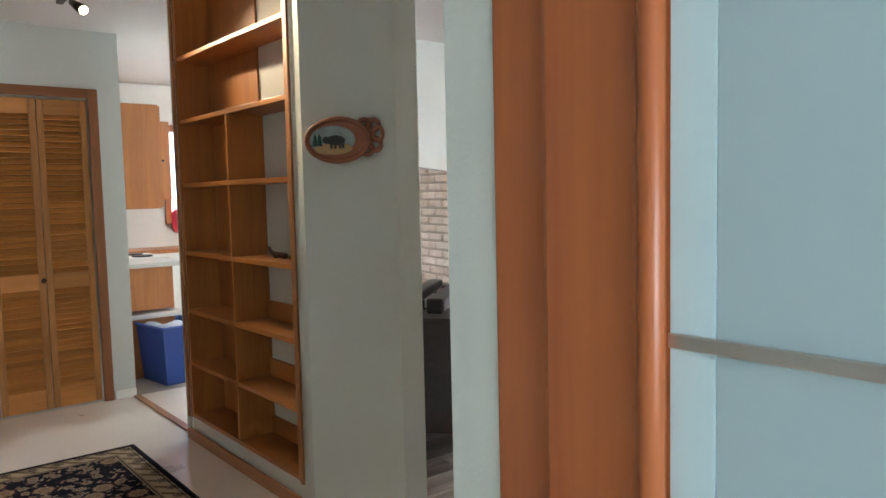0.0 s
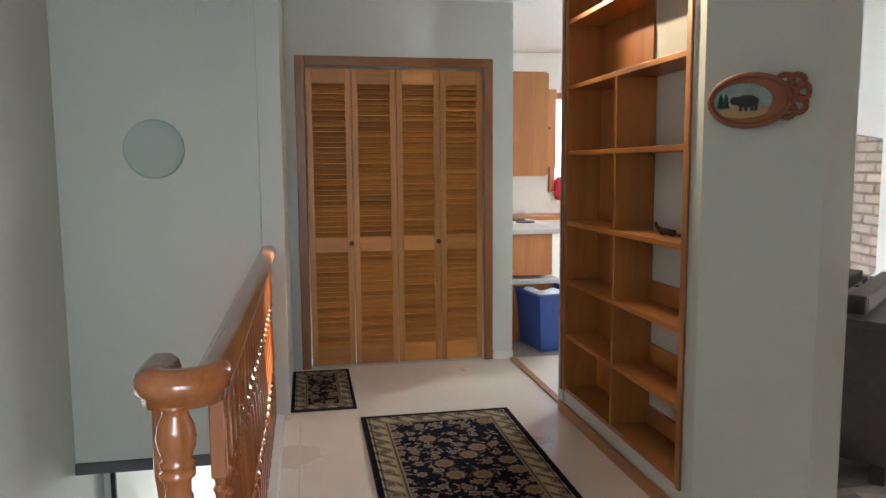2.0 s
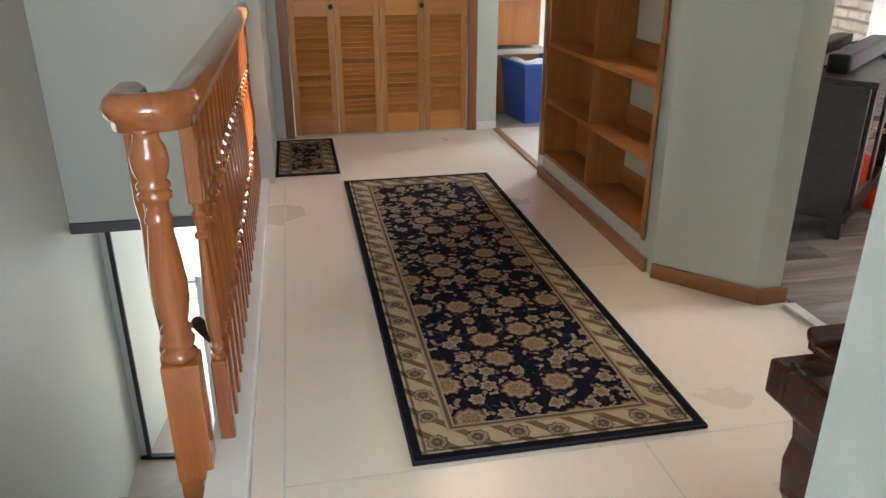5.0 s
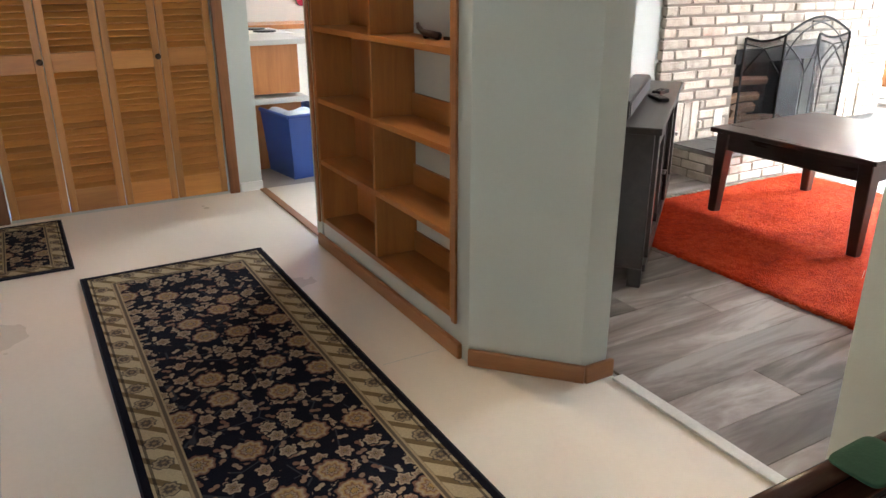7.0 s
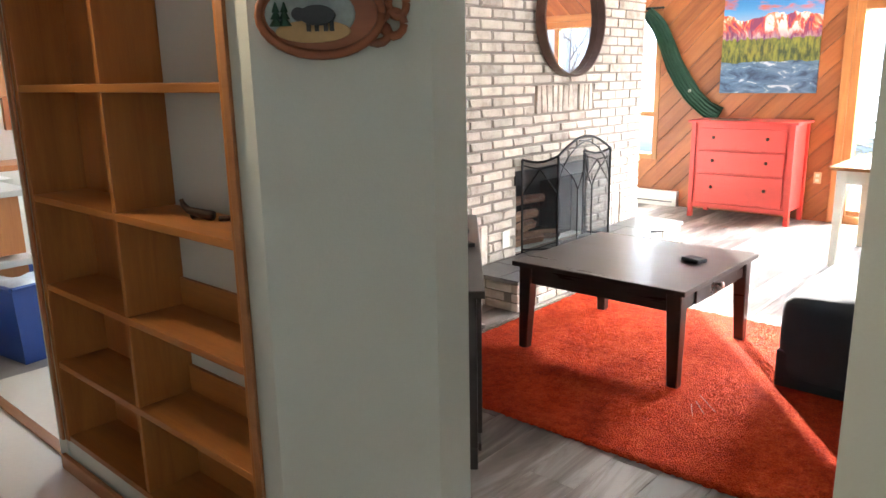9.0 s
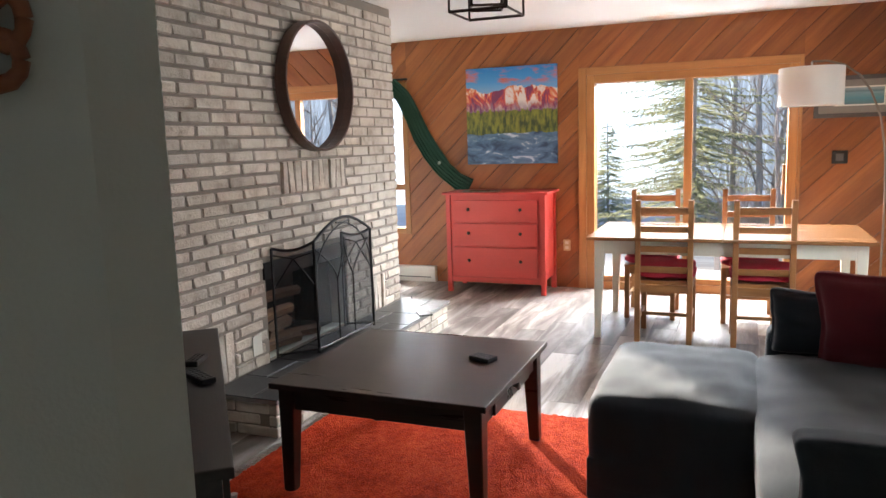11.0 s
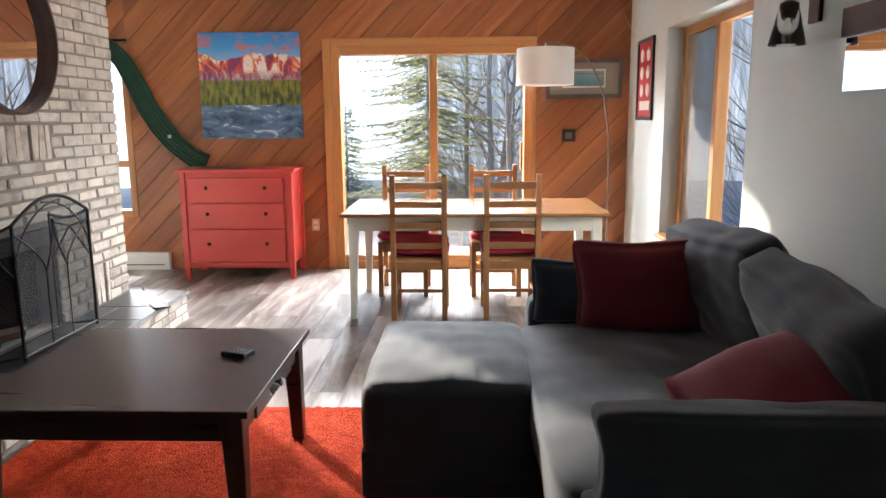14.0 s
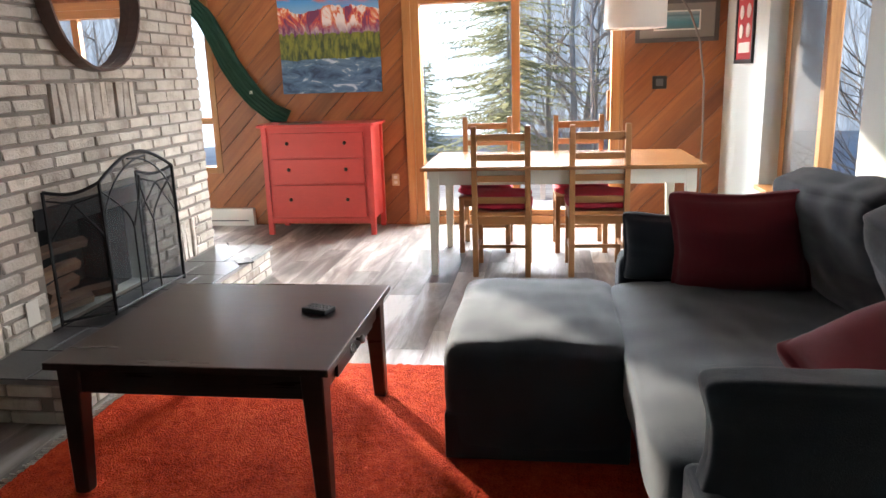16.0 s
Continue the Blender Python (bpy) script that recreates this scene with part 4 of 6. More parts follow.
def ceiling_fan():
    f = thing("ceiling_fan", -0.27, 3.82, H - 0.0, 0, "grey ceiling fan with five blades, at rest", "ceiling fan")
    part("rod", tube(bmesh.new(), [(0, 0, 0), (0, 0, -0.24)], 0.012, 10), M["fan"], f, "", True)
    part("canopy", lathe(bmesh.new(), [(0.02, -0.06), (0.06, -0.03), (0.07, -0.001)], 18), M["fan"], f, "", True)
    part("motor", lathe(bmesh.new(), [(0.045, -0.33), (0.075, -0.31), (0.10, -0.27), (0.10, -0.22), (0.05, -0.195)], 24), M["fan"], f, "", True)
    bl = None
    for k in range(5):
        a = 18 + 72 * k
        if bl is None:
            b = bmesh.new()
            slab_poly(b, [(0.09, -0.02), (0.20, -0.05), (0.58, -0.065), (0.60, -0.05), (0.60, 0.05), (0.58, 0.065), (0.20, 0.05), (0.09, 0.02)], -0.004, 0.004)
            bl = part("blade", b, M["fan"], f)
            bl.matrix_basis = pose(0, 0, -0.255, 9, 0, a)
        else:
            share("blade", bl, f, 0, 0, -0.255, 9, 0, a)
    part("pull_chain", tube(bmesh.new(), [(0.03, 0.01, -0.33), (0.03, 0.01, -0.46)], 0.002, 5), M["steel"], f)


ceiling_fan()


def track_light():
    t = thing("track_light", 1.14, 4.15, H, 0, "dark track light with small warm spot lamps", "ceiling light")
    part("track", bx(-0.017, -0.6, -0.022, 0.017, 0.6, -0.001, 0.003), M["bronze"], t)
    for y, tgt in ((0.32, (1.75, 2.71, 1.35)), (-0.58, (1.70, 2.75, 1.9))):
        part("stem", tube(bmesh.new(), [(0, y, -0.02), (0.01, y, -0.07)], 0.006, 6), M["bronze"], t)
        w = (Vector(tgt) - Vector((1.14, 4.15 + y, H - 0.08))).normalized()
        p = Vector((0.01, y, -0.075))
        part("lamp_head", tube(bmesh.new(), [p - w * 0.02, p + w * 0.09], 0.018, 14, 0.030), M["bronze"], t, "", True)
        part("bulb", tube(bmesh.new(), [p + w * 0.0905, p + w * 0.093], 0.022, 12), M["bulb"], t, "glowing warm bulb")
        d = bpy.data.lights.new("spot_bulb", 'SPOT')
        d.energy, d.color, d.spot_size, d.spot_blend, d.shadow_soft_size = 15.0, (1.0, 0.78, 0.52), radians(75), 0.7, 0.03
        sl = new("spot_bulb", d)
        sl.matrix_world = look(Vector((1.14, 4.15, H)) + p + w * 0.10, tgt)


track_light()


def glass_chest():
    c = thing("display_chest", 1.01, 0.90, -0.0, 0, "dark carved wooden chest with a glass lid", "chest")
    c.matrix_basis = pose(1.105, 0.91, 0) @ Matrix.Diagonal((0.87, 1.0, 0.94, 1.0))
    hull = bmesh.new()
    rings = []
    for q, z in ((0.17, 0.075), (0.12, 0.11), (0.075, 0.17), (0.05, 0.24), (0.045, 0.32), (0.052, 0.38), (0.048, 0.42), (0.03, 0.445), (0.008, 0.4595)):
        rings.append([hull.verts.new(p) for p in ((q, q, z), (0.855 - q, q, z), (0.855 - q, 0.54 - q, z), (q, 0.54 - q, z))])
    for A, Bq in zip(rings, rings[1:]):
        for k in range(4):
            hull.faces.new((A[k], A[(k + 1) % 4], Bq[(k + 1) % 4], Bq[k]))
    hull.faces.new(rings[0][::-1])
    hull.faces.new(rings[-1])
    part("body", hull, M["dark_rosewood"], c, "swelling ogee sides")
    rim = bmesh.new()
    for a in ((0, 0, 0.855, 0.05), (0, 0.49, 0.855, 0.54), (0, 0.05, 0.05, 0.49), (0.80, 0.05, 0.855, 0.49)):
        box(rim, a[0], a[1], 0.46, a[2], a[3], 0.545, 0.012, 3)
    part("lid_frame", rim, M["dark_rosewood"], c)
    part("display_bed", bx(0.05, 0.05, 0.50, 0.80, 0.49, 0.515), M["mat_board"], c, "grey lining with small keepsakes")
    part("glass_top", bx(0.02, 0.02, 0.546, 0.84, 0.50, 0.554, 0.002), M["lamp_glass"], c)
    part("back_ledge", bx(0.09, 0.470, 0.5545, 0.855, 0.54, 0.575, 0.006, 2), M["dark_rosewood"], c, "raised ledge")
    part("ledge_roll", tube(bmesh.new(), [(0.085, 0.522, 0.593), (0.855, 0.522, 0.593)], 0.020, 14), M["dark_rosewood"], c, "rounded scrolled ledge top", True)
    for x, y in ((0.20, 0.20), (0.655, 0.20), (0.20, 0.34), (0.655, 0.34)):
        part("foot", lathe(bmesh.new(), [(0.02, 0), (0.035, 0.03), (0.03, 0.08)], 12, (x, y, 0)), M["dark_rosewood"], c, "", True)
    part("keepsake", bx(0.30, 0.30, 0.516, 0.38, 0.36, 0.530, 0.004), M["log"], c, "small tan keepsake")
    part("keepsake", bx(0.50, 0.24, 0.516, 0.56, 0.27, 0.524, 0.003), M["paper"], c, "small white keepsake")


glass_chest()
gc = thing("green_cloth", 1.43, 1.395, 0.588, 0, "dark green folded cloth lying on the chest ledge", "cloth")
part("cloth", pad(0.12, 0.09, 0.024, 0.4, 0.004, 10, 31.0), M["green"], gc, "", True)


def glass_wardrobe():
    w = thing("wardrobe", 0.70, -1.4, 0.0, 0, "cherry wardrobe with frosted aqua glass sliding doors", "wardrobe")
    part("side_panel", bx(0.0, 2.08, 0, 0.55, 2.162, 2.3, 0.004), M["cherry"], w)
    part("front_stile", bx(-0.012, 1.955, 0, 0.03, 2.078, 2.3, 0.008), M["cherry"], w)
    part("edge_strip", tube(bmesh.new(), [(-0.012, 1.942, 0), (-0.012, 1.942, 2.3)], 0.013, 12), M["cherry"], w, "rounded edge", True)
    part("glass_edge", bx(0.0, 1.885, 0.05, 0.012, 1.93, 2.28), M["frosted_edge"], w)
    part("glass_panel", bx(0.001, 0.0, 0.05, 0.013, 1.884, 2.28), M["frosted"], w, "frosted aqua glass")
    part("glazing_bar", bx(-0.005, 0.0, 1.224, 0.0, 1.93, 1.238, 0.002), M["steel"], w)
    part("back", bx(0.5, 0.0, 0.0, 0.55, 2.078, 2.3), M["cherry"], w)


glass_wardrobe()

# ---------------------------------------------------------------- kitchen seen through the opening


def kitchen():
    u = thing("upper_cabinet", 1.645, 5.85, 1.30, 0, "oak wall cabinet above the stove side", "cabinet")
    part("body", bx(0, 0, 0, 0.37, 0.55, 0.78, 0.004), M["orange_wood"], u)
    part("door", bx(0.371, 0.01, 0.01, 0.39, 0.54, 0.77, 0.004), M["orange_wood"], u)
    v = thing("upper_cabinet", 1.9, 7.25, 1.36, 0, "oak wall cabinet beside the kitchen window", "cabinet")
    part("body", bx(0, 0, 0, 0.68, 0.34, 0.74, 0.004), M["orange_wood"], v)
    part("door", bx(0.01, -0.02, 0.01, 0.67, -0.001, 0.73, 0.004), M["orange_wood"], v)
    part("knob", lathe(bmesh.new(), [(0.012, 0), (0.012, 0.02)], 10, (0.6, -0.03, 0.36)), M["black"], v)
    rh = thing("range_hood", 1.95, 6.40, 1.32, 0, "dark microwave hood end", "range hood")
    part("body", bx(0, 0, 0, 0.17, 0.55, 0.26, 0.006), M["black"], rh)
    lo = thing("base_cabinet", 1.645, 5.95, 0.0, 0, "oak base cabinet with an open end shelf", "cabinet")
    part("body", bx(0, 0, 0.52, 0.46, 0.5, 0.85, 0.004), M["orange_wood"], lo)
    part("shelf", bx(0.0, -0.06, 0.46, 0.50, 0.5, 0.50, 0.01), M["counter"], lo)
    part("base", bx(0, 0, 0.0, 0.46, 0.5, 0.46, 0.004), M["orange_wood"], lo)
    ct = thing("worktop", 1.645, 5.90, 0.85, 0, "pale worktop with an oak edge", "worktop")
    part("top", bx(0, 0, 0.001, 0.52, 0.60, 0.035, 0.004), M["counter"], ct)
    st = thing("stove", 1.645, 6.52, 0.0, 0, "white enamel stove with dark burner rings", "stove")
    part("body", bx(0.0, 0.0, 0.02, 0.64, 0.62, 0.88, 0.008), M["heater"], st)
    for x, y in ((0.18, 0.17), (0.46, 0.17), (0.18, 0.45), (0.46, 0.45)):
        part("burner", lathe(bmesh.new(), [(0.085, 0), (0.085, 0.012), (0.06, 0.014)], 18, (x, y, 0.8805)), M["black"], st)
    bc = thing("base_cabinet", 1.9, 7.16, 0.0, 0, "oak base cabinets under the kitchen window", "cabinet")
    part("body", bx(0, 0, 0.0, 3.2, 0.43, 0.86, 0.004), M["white"], bc)
    wt = thing("worktop", 1.88, 7.145, 0.86, 0, "orange-edged worktop under the kitchen window", "worktop")
    part("top", bx(0, 0, 0.001, 3.2, 0.445, 0.04, 0.006), M["orange_wood"], wt)
    rb = thing("kitchen_curtain", 2.72, 7.53, 1.15, 0, "small red and white window ornament", "curtain")
    part("cloth", pad(0.12, 0.02, 0.24, 0.3, 0.006, 6), M["crimson"], rb, "", True)
    bn = thing("recycling_bin", 2.02, 5.80, -0.004, 8, "blue plastic recycling bin lined with a bag", "bin")
    b = bmesh.new()
    w0, w1, d0, d1, h = 0.15, 0.19, 0.20, 0.25, 0.43
    a = [b.verts.new(p) for p in ((-w0, -d0, 0), (w0, -d0, 0), (w0, d0, 0), (-w0, d0, 0))]
    c = [b.verts.new(p) for p in ((-w1, -d1, h), (w1, -d1, h), (w1, d1, h), (-w1, d1, h))]
    e = [b.verts.new((p.co.x * 0.93, p.co.y * 0.93, h)) for p in c]
    g = [b.verts.new((p.co.x * 0.93, p.co.y * 0.93, 0.02)) for p in a]
    b.faces.new(a[::-1])
    for i in range(4):
        j = (i + 1) % 4
        b.faces.new((a[i], a[j], c[j], c[i]))
        b.faces.new((c[i], c[j], e[j], e[i]))
        b.faces.new((e[i], e[j], g[j], g[i]))
    b.faces.new(g)
    part("tub", b, M["blue_bin"], bn)
    part("rim", tube(bmesh.new(), [(-w1, -d1, h), (w1, -d1, h), (w1, d1, h), (-w1, d1, h), (-w1, -d1, h)], 0.014, 6), M["blue_bin"], bn)
    o = part("bag", pad(0.34, 0.44, 0.20, 0.5, 0.05, 10, 3.0), M["bag"], bn, "crumpled clear bag", True)
    o.matrix_basis = pose(0, 0, 0.325)


kitchen()

# ---------------------------------------------------------------- living room: furniture


def coffee_table():
    t = thing("coffee_table", 3.715, 2.765, 0.012, 0, "large espresso brown wooden coffee table with a drawer", "coffee table")
    L, W, h = 0.905, 0.925, 0.485
    part("tabletop", bx(-0.015, -0.015, h - 0.026, L + 0.015, W + 0.015, h, 0.005), M["espresso"], t)
    i = 0.03
    for a in ((i, i, L - i, i + 0.02), (i, W - i - 0.02, L - i, W - i), (i, i + 0.021, i + 0.02, W - i - 0.021), (L - i - 0.02, i + 0.021, L - i, W - i - 0.021)):
        part("apron", bx(a[0], a[1], h - 0.12, a[2], a[3], h - 0.0265, 0.002), M["espresso"], t)
    part("drawer_front", bx(0.20, i - 0.012, h - 0.115, L - 0.20, i - 0.001, h - 0.032, 0.002), M["espresso"], t)
    k = part("knob", lathe(bmesh.new(), [(0.007, 0), (0.007, 0.012), (0.016, 0.018), (0.016, 0.026), (0.009, 0.032)], 14), M["steel"], t, "small metal knob", True)
    k.matrix_basis = pose(L / 2, i - 0.012, h - 0.073, 90)
    for x, sx in ((0.012, 1), (L - 0.012, -1)):
        for y, sy in ((0.012, 1), (W - 0.012, -1)):
            b = bmesh.new()
            w0, w1 = 0.075, 0.050
            lo = [b.verts.new((x + sx * p[0] * w1, y + sy * p[1] * w1, 0)) for p in ((0, 0), (1, 0), (1, 1), (0, 1))]
            hi = [b.verts.new((x + sx * p[0] * w0, y + sy * p[1] * w0, h - 0.0265)) for p in ((0, 0), (1, 0), (1, 1), (0, 1))]
            b.faces.new(lo), b.faces.new(hi)
            for q in range(4):
                r = (q + 1) % 4
                b.faces.new((lo[q], lo[r], hi[r], hi[q]))
            bmesh.ops.bevel(b, geom=list(b.edges), offset=0.004, segments=1, affect='EDGES')
            part("leg", b, M["espresso"], t)


coffee_table()


def remote(x, y, z, rz, l, w, h, label):
    r = thing("remote_control", x, y, z, rz, label, "remote control")
    part("case", bx(-l / 2, -w / 2, 0, l / 2, w / 2, h, 0.004), M["black"], r)
    key = None
    for i in range(6):
        for j in range(3):
            px, py = -l / 2 + l * (i + 0.7) / 6.8, -w / 2 + w * (j + 0.6) / 3.2
            if key is None:
                key = part("button", bx(-0.004, -0.004, 0, 0.004, 0.004, 0.002), M["grey_plastic"], r)
                key.matrix_basis = pose(px, py, h)
            else:
                share("button", key, r, px, py, h)


remote(4.26, 2.95, 0.497, 70, 0.11, 0.07, 0.02, "small dark remote control on the coffee table")


def red_rug():
    r = thing("shag_rug", 0, 0, 0, 0, "bright red-orange shag rug with pale fringe", "rug")
    x0, y0, x1, y1 = 3.03, 1.62, 4.93, 3.97
    b = bmesh.new()
    nx, ny = 150, 180
    g = [[b.verts.new((x0 + (x1 - x0) * i / nx + 0.006 * random.uniform(-1, 1), y0 + (y1 - y0) * j / ny + 0.006 * random.uniform(-1, 1),
                       0.002 if i in (0, nx) or j in (0, ny) else 0.014 + 0.006 * random.random())) for j in range(ny + 1)] for i in range(nx + 1)]
    for i in range(nx):
        for j in range(ny):
            b.faces.new((g[i][j], g[i + 1][j], g[i + 1][j + 1], g[i][j + 1]))
    part("shag_top", b, M["shag"], r, "", True)
    f = bmesh.new()
    for k in range(150):
        x = x0 + (x1 - x0) * k / 149
        tube(f, [(x, y1 - 0.005, 0.006), (x + random.uniform(-0.012, 0.012), y1 + random.uniform(0.02, 0.045), 0.003)], 0.0028, 4)
    o = part("fringe", f, M["paper"], r, "pale knotted fringe")
    o["kind"] = "stuff"
    s = bmesh.new()
    for k in range(3):
        a = random.uniform(-0.6, 0.6)
        tube(s, [(3.50 + 0.05 * k, 2.60 - 0.03 * k, 0.021), (3.62 + 0.05 * k + 0.05 * a, 2.66 + 0.03 * a, 0.022)], 0.0009, 4)
    part("loose_thread", s, M["paper"], r, "pale loose threads")


red_rug()


def tv_corner():
    a = 40.2
    s = thing("tv_stand", 2.60, 3.05, 0, a, "dark brown television stand set across the corner", "tv stand")
    L, D, h = 1.40, 0.38, 0.715
    part("top", bx(-0.03, -0.03, h - 0.03, L + 0.03, D, h, 0.005), M["stand"], s)
    for x in (0.0, L - 0.03):
        part("side", bx(x, 0, 0.09, x + 0.03, D - 0.01, h - 0.031, 0.003), M["stand"], s)
    part("bottom", bx(0.03, 0.0, 0.10, L - 0.03, D - 0.01, 0.13, 0.003), M["stand"], s)
    part("base_moulding", bx(-0.012, -0.014, 0.085, L + 0.012, -0.001, 0.115, 0.004), M["stand"], s)
    part("back", bx(0.03, D - 0.02, 0.131, L - 0.03, D - 0.011, h - 0.031), M["black"], s)
    for x in (0.44, 0.93):
        part("partition", bx(x, 0.005, 0.131, x + 0.025, D - 0.021, h - 0.031, 0.002), M["stand"], s)
    part("shelf", bx(0.466, 0.02, 0.40, 0.929, D - 0.022, 0.42, 0.002), M["stand"], s)
    for x in (0.03, 0.955):
        d = part("door", bx(x + 0.004, -0.018, 0.135, x + 0.06, -0.001, h - 0.036, 0.003), M["stand"], s)
        w = 0.41
        part("door_stile", bx(x + w - 0.06, -0.018, 0.135, x + w, -0.001, h - 0.036, 0.003), M["stand"], d)
        part("door_rail", bx(x + 0.06, -0.018, 0.135, x + w - 0.06, -0.001, 0.195, 0.003), M["stand"], d)
        part("door_rail", bx(x + 0.06, -0.018, h - 0.096, x + w - 0.06, -0.001, h - 0.036, 0.003), M["stand"], d)
        part("door_glass", bx(x + 0.06, -0.010, 0.195, x + w - 0.06, -0.006, h - 0.096), M["screen"], d, "glossy dark glass")
        part("knob", lathe(bmesh.new(), [(0.008, 0), (0.012, 0.02)], 10, (x + w - 0.03, -0.03, 0.42)), M["steel"], d)
    for x in (0.0, L - 0.06):
        for y in (0.0, D - 0.07):
            part("foot", bx(x, y, 0, x + 0.06, y + 0.06, 0.089, 0.006), M["stand"], s)
    t = thing("television", 2.60, 3.05, h, a, "flat black television standing on the stand", "television")
    part("panel", bx(0.06, 0.255, 0.055, 1.14, 0.285, 0.80, 0.004), M["black"], t)
    part("screen", bx(0.07, 0.251, 0.065, 1.13, 0.2545, 0.79), M["screen"], t, "switched-off glossy screen")
    for x in (0.25, 0.92):
        part("foot", bx(x, 0.17, 0.0005, x + 0.03, 0.36, 0.012, 0.003), M["black"], t)
        part("neck", bx(x + 0.005, 0.255, 0.012, x + 0.025, 0.28, 0.056), M["black"], t)
    sb = thing("soundbar", 2.60, 3.05, h, a, "black soundbar with a cloth grille on the stand", "soundbar")
    part("case", bx(0.10, 0.12, 0.0005, 1.02, 0.21, 0.085, 0.014, 3), M["black"], sb)
    part("grille", bx(0.12, 0.116, 0.012, 1.0, 0.1195, 0.074), M["grey_plastic"], sb)
    c, q = math.cos(radians(a)), math.sin(radians(a))

    def at(u, v):
        return 2.60 + c * u - q * v, 3.05 + q * u + c * v
    x, y = at(0.72, 0.05)
    remote(x, y, h + 0.0005, a + 25, 0.16, 0.05, 0.018, "dark remote control beside the soundbar")
    x, y = at(0.92, 0.055)
    remote(x, y, h + 0.0005, a - 20, 0.11, 0.045, 0.02, "small black remote control beside the soundbar")


tv_corner()


def put(o, x, y, z, rx=0, ry=0, rz=0):
    o.matrix_basis = pose(x, y, z, rx, ry, rz)
    return o


def sofa():
    s = thing("sofa", 0, 0, 0.0, 0, "charcoal grey velvet sectional sofa with chaise", "sofa")
    part("base", bx(3.28, 0.66, 0.06, 5.06, 1.72, 0.26, 0.02, 3), M["sofa"], s)
    for x in (3.32, 4.98):
        for y in (0.70, 1.66):
            part("foot", bx(x, y, 0.0, x + 0.05, y + 0.05, 0.06, 0.004), M["black"], s)
    part("arm_frame", bx(3.10, 0.68, 0.05, 3.30, 1.775, 0.47, 0.03, 3), M["sofa"], s, "low upholstered arm frame")
    put(part("arm_cushion", pad(1.10, 0.32, 0.20, 0.45, 0.010, 30, 1.0, 0.07, 10.0), M["sofa"], s, "soft arm cushion with pointed corners", True), 3.20, 1.23, 0.575, 90, 0, 90)
    part("arm", pad(0.20, 1.10, 0.54, 0.12, 0.008, 18, 2.0, 0.0, 10.0), M["sofa"], s, "low padded arm", True).matrix_basis = pose(5.02, 1.22, 0.33)
    put(part("seat_cushion", pad(1.64, 1.04, 0.25, 0.16, 0.009, 40, 4.0, 0.0, 11.0), M["sofa"], s, "one long seat cushion", True), 4.11, 1.31, 0.35)
    part("back_frame", bx(3.10, 0.64, 0.06, 5.06, 0.78, 0.62, 0.03, 3), M["sofa"], s)
    put(part("back_cushion", pad(0.92, 0.66, 0.28, 0.42, 0.013, 36, 6.0, 0.05, 9.0), M["sofa"], s, "slouching back cushion", True), 4.52, 0.93, 0.655, 66, 3, 3)
    put(part("back_cushion", pad(0.92, 0.66, 0.28, 0.42, 0.013, 36, 7.0, 0.05, 9.0), M["sofa"], s, "slouching back cushion", True), 3.68, 0.93, 0.63, 62, -3, -2)
    c = put(part("chaise", pad(0.92, 0.66, 0.46, 0.12, 0.008, 34, 8.0, 0.0, 12.0), M["sofa"], s, "chaise ottoman with a hanging cover", True), 4.50, 2.125, 0.245)
    part("chaise_skirt", bx(4.045, 1.80, 0.022, 4.955, 2.448, 0.20, 0.012), M["sofa"], s, "hanging cover skirt")


sofa()


def pillow(x, y, z, rx, ry, rz, sx, sy, sz, m, label, seed):
    p = thing("throw_pillow", x, y, z, 0, label, "pillow")
    put(part("cover", pad(sx, sy, sz, 0.80, 0.013, 26, seed, 0.12, 9.0), m, p, "", True), 0, 0, 0, rx, ry, rz)


pillow(4.74, 1.31, 0.655, 80, 3, 76, 0.58, 0.48, 0.19, M["burgundy"], "large burgundy throw pillow leaning on the sofa", 11.0)
pillow(4.90, 1.60, 0.60, 80, 0, 82, 0.34, 0.34, 0.15, M["sofa"], "small charcoal pillow against the sofa arm", 12.0)
pillow(3.47, 1.16, 0.635, -26, -24, 8, 0.46, 0.64, 0.30, M["burgundy"], "burgundy throw pillow lying on the sofa", 13.0)


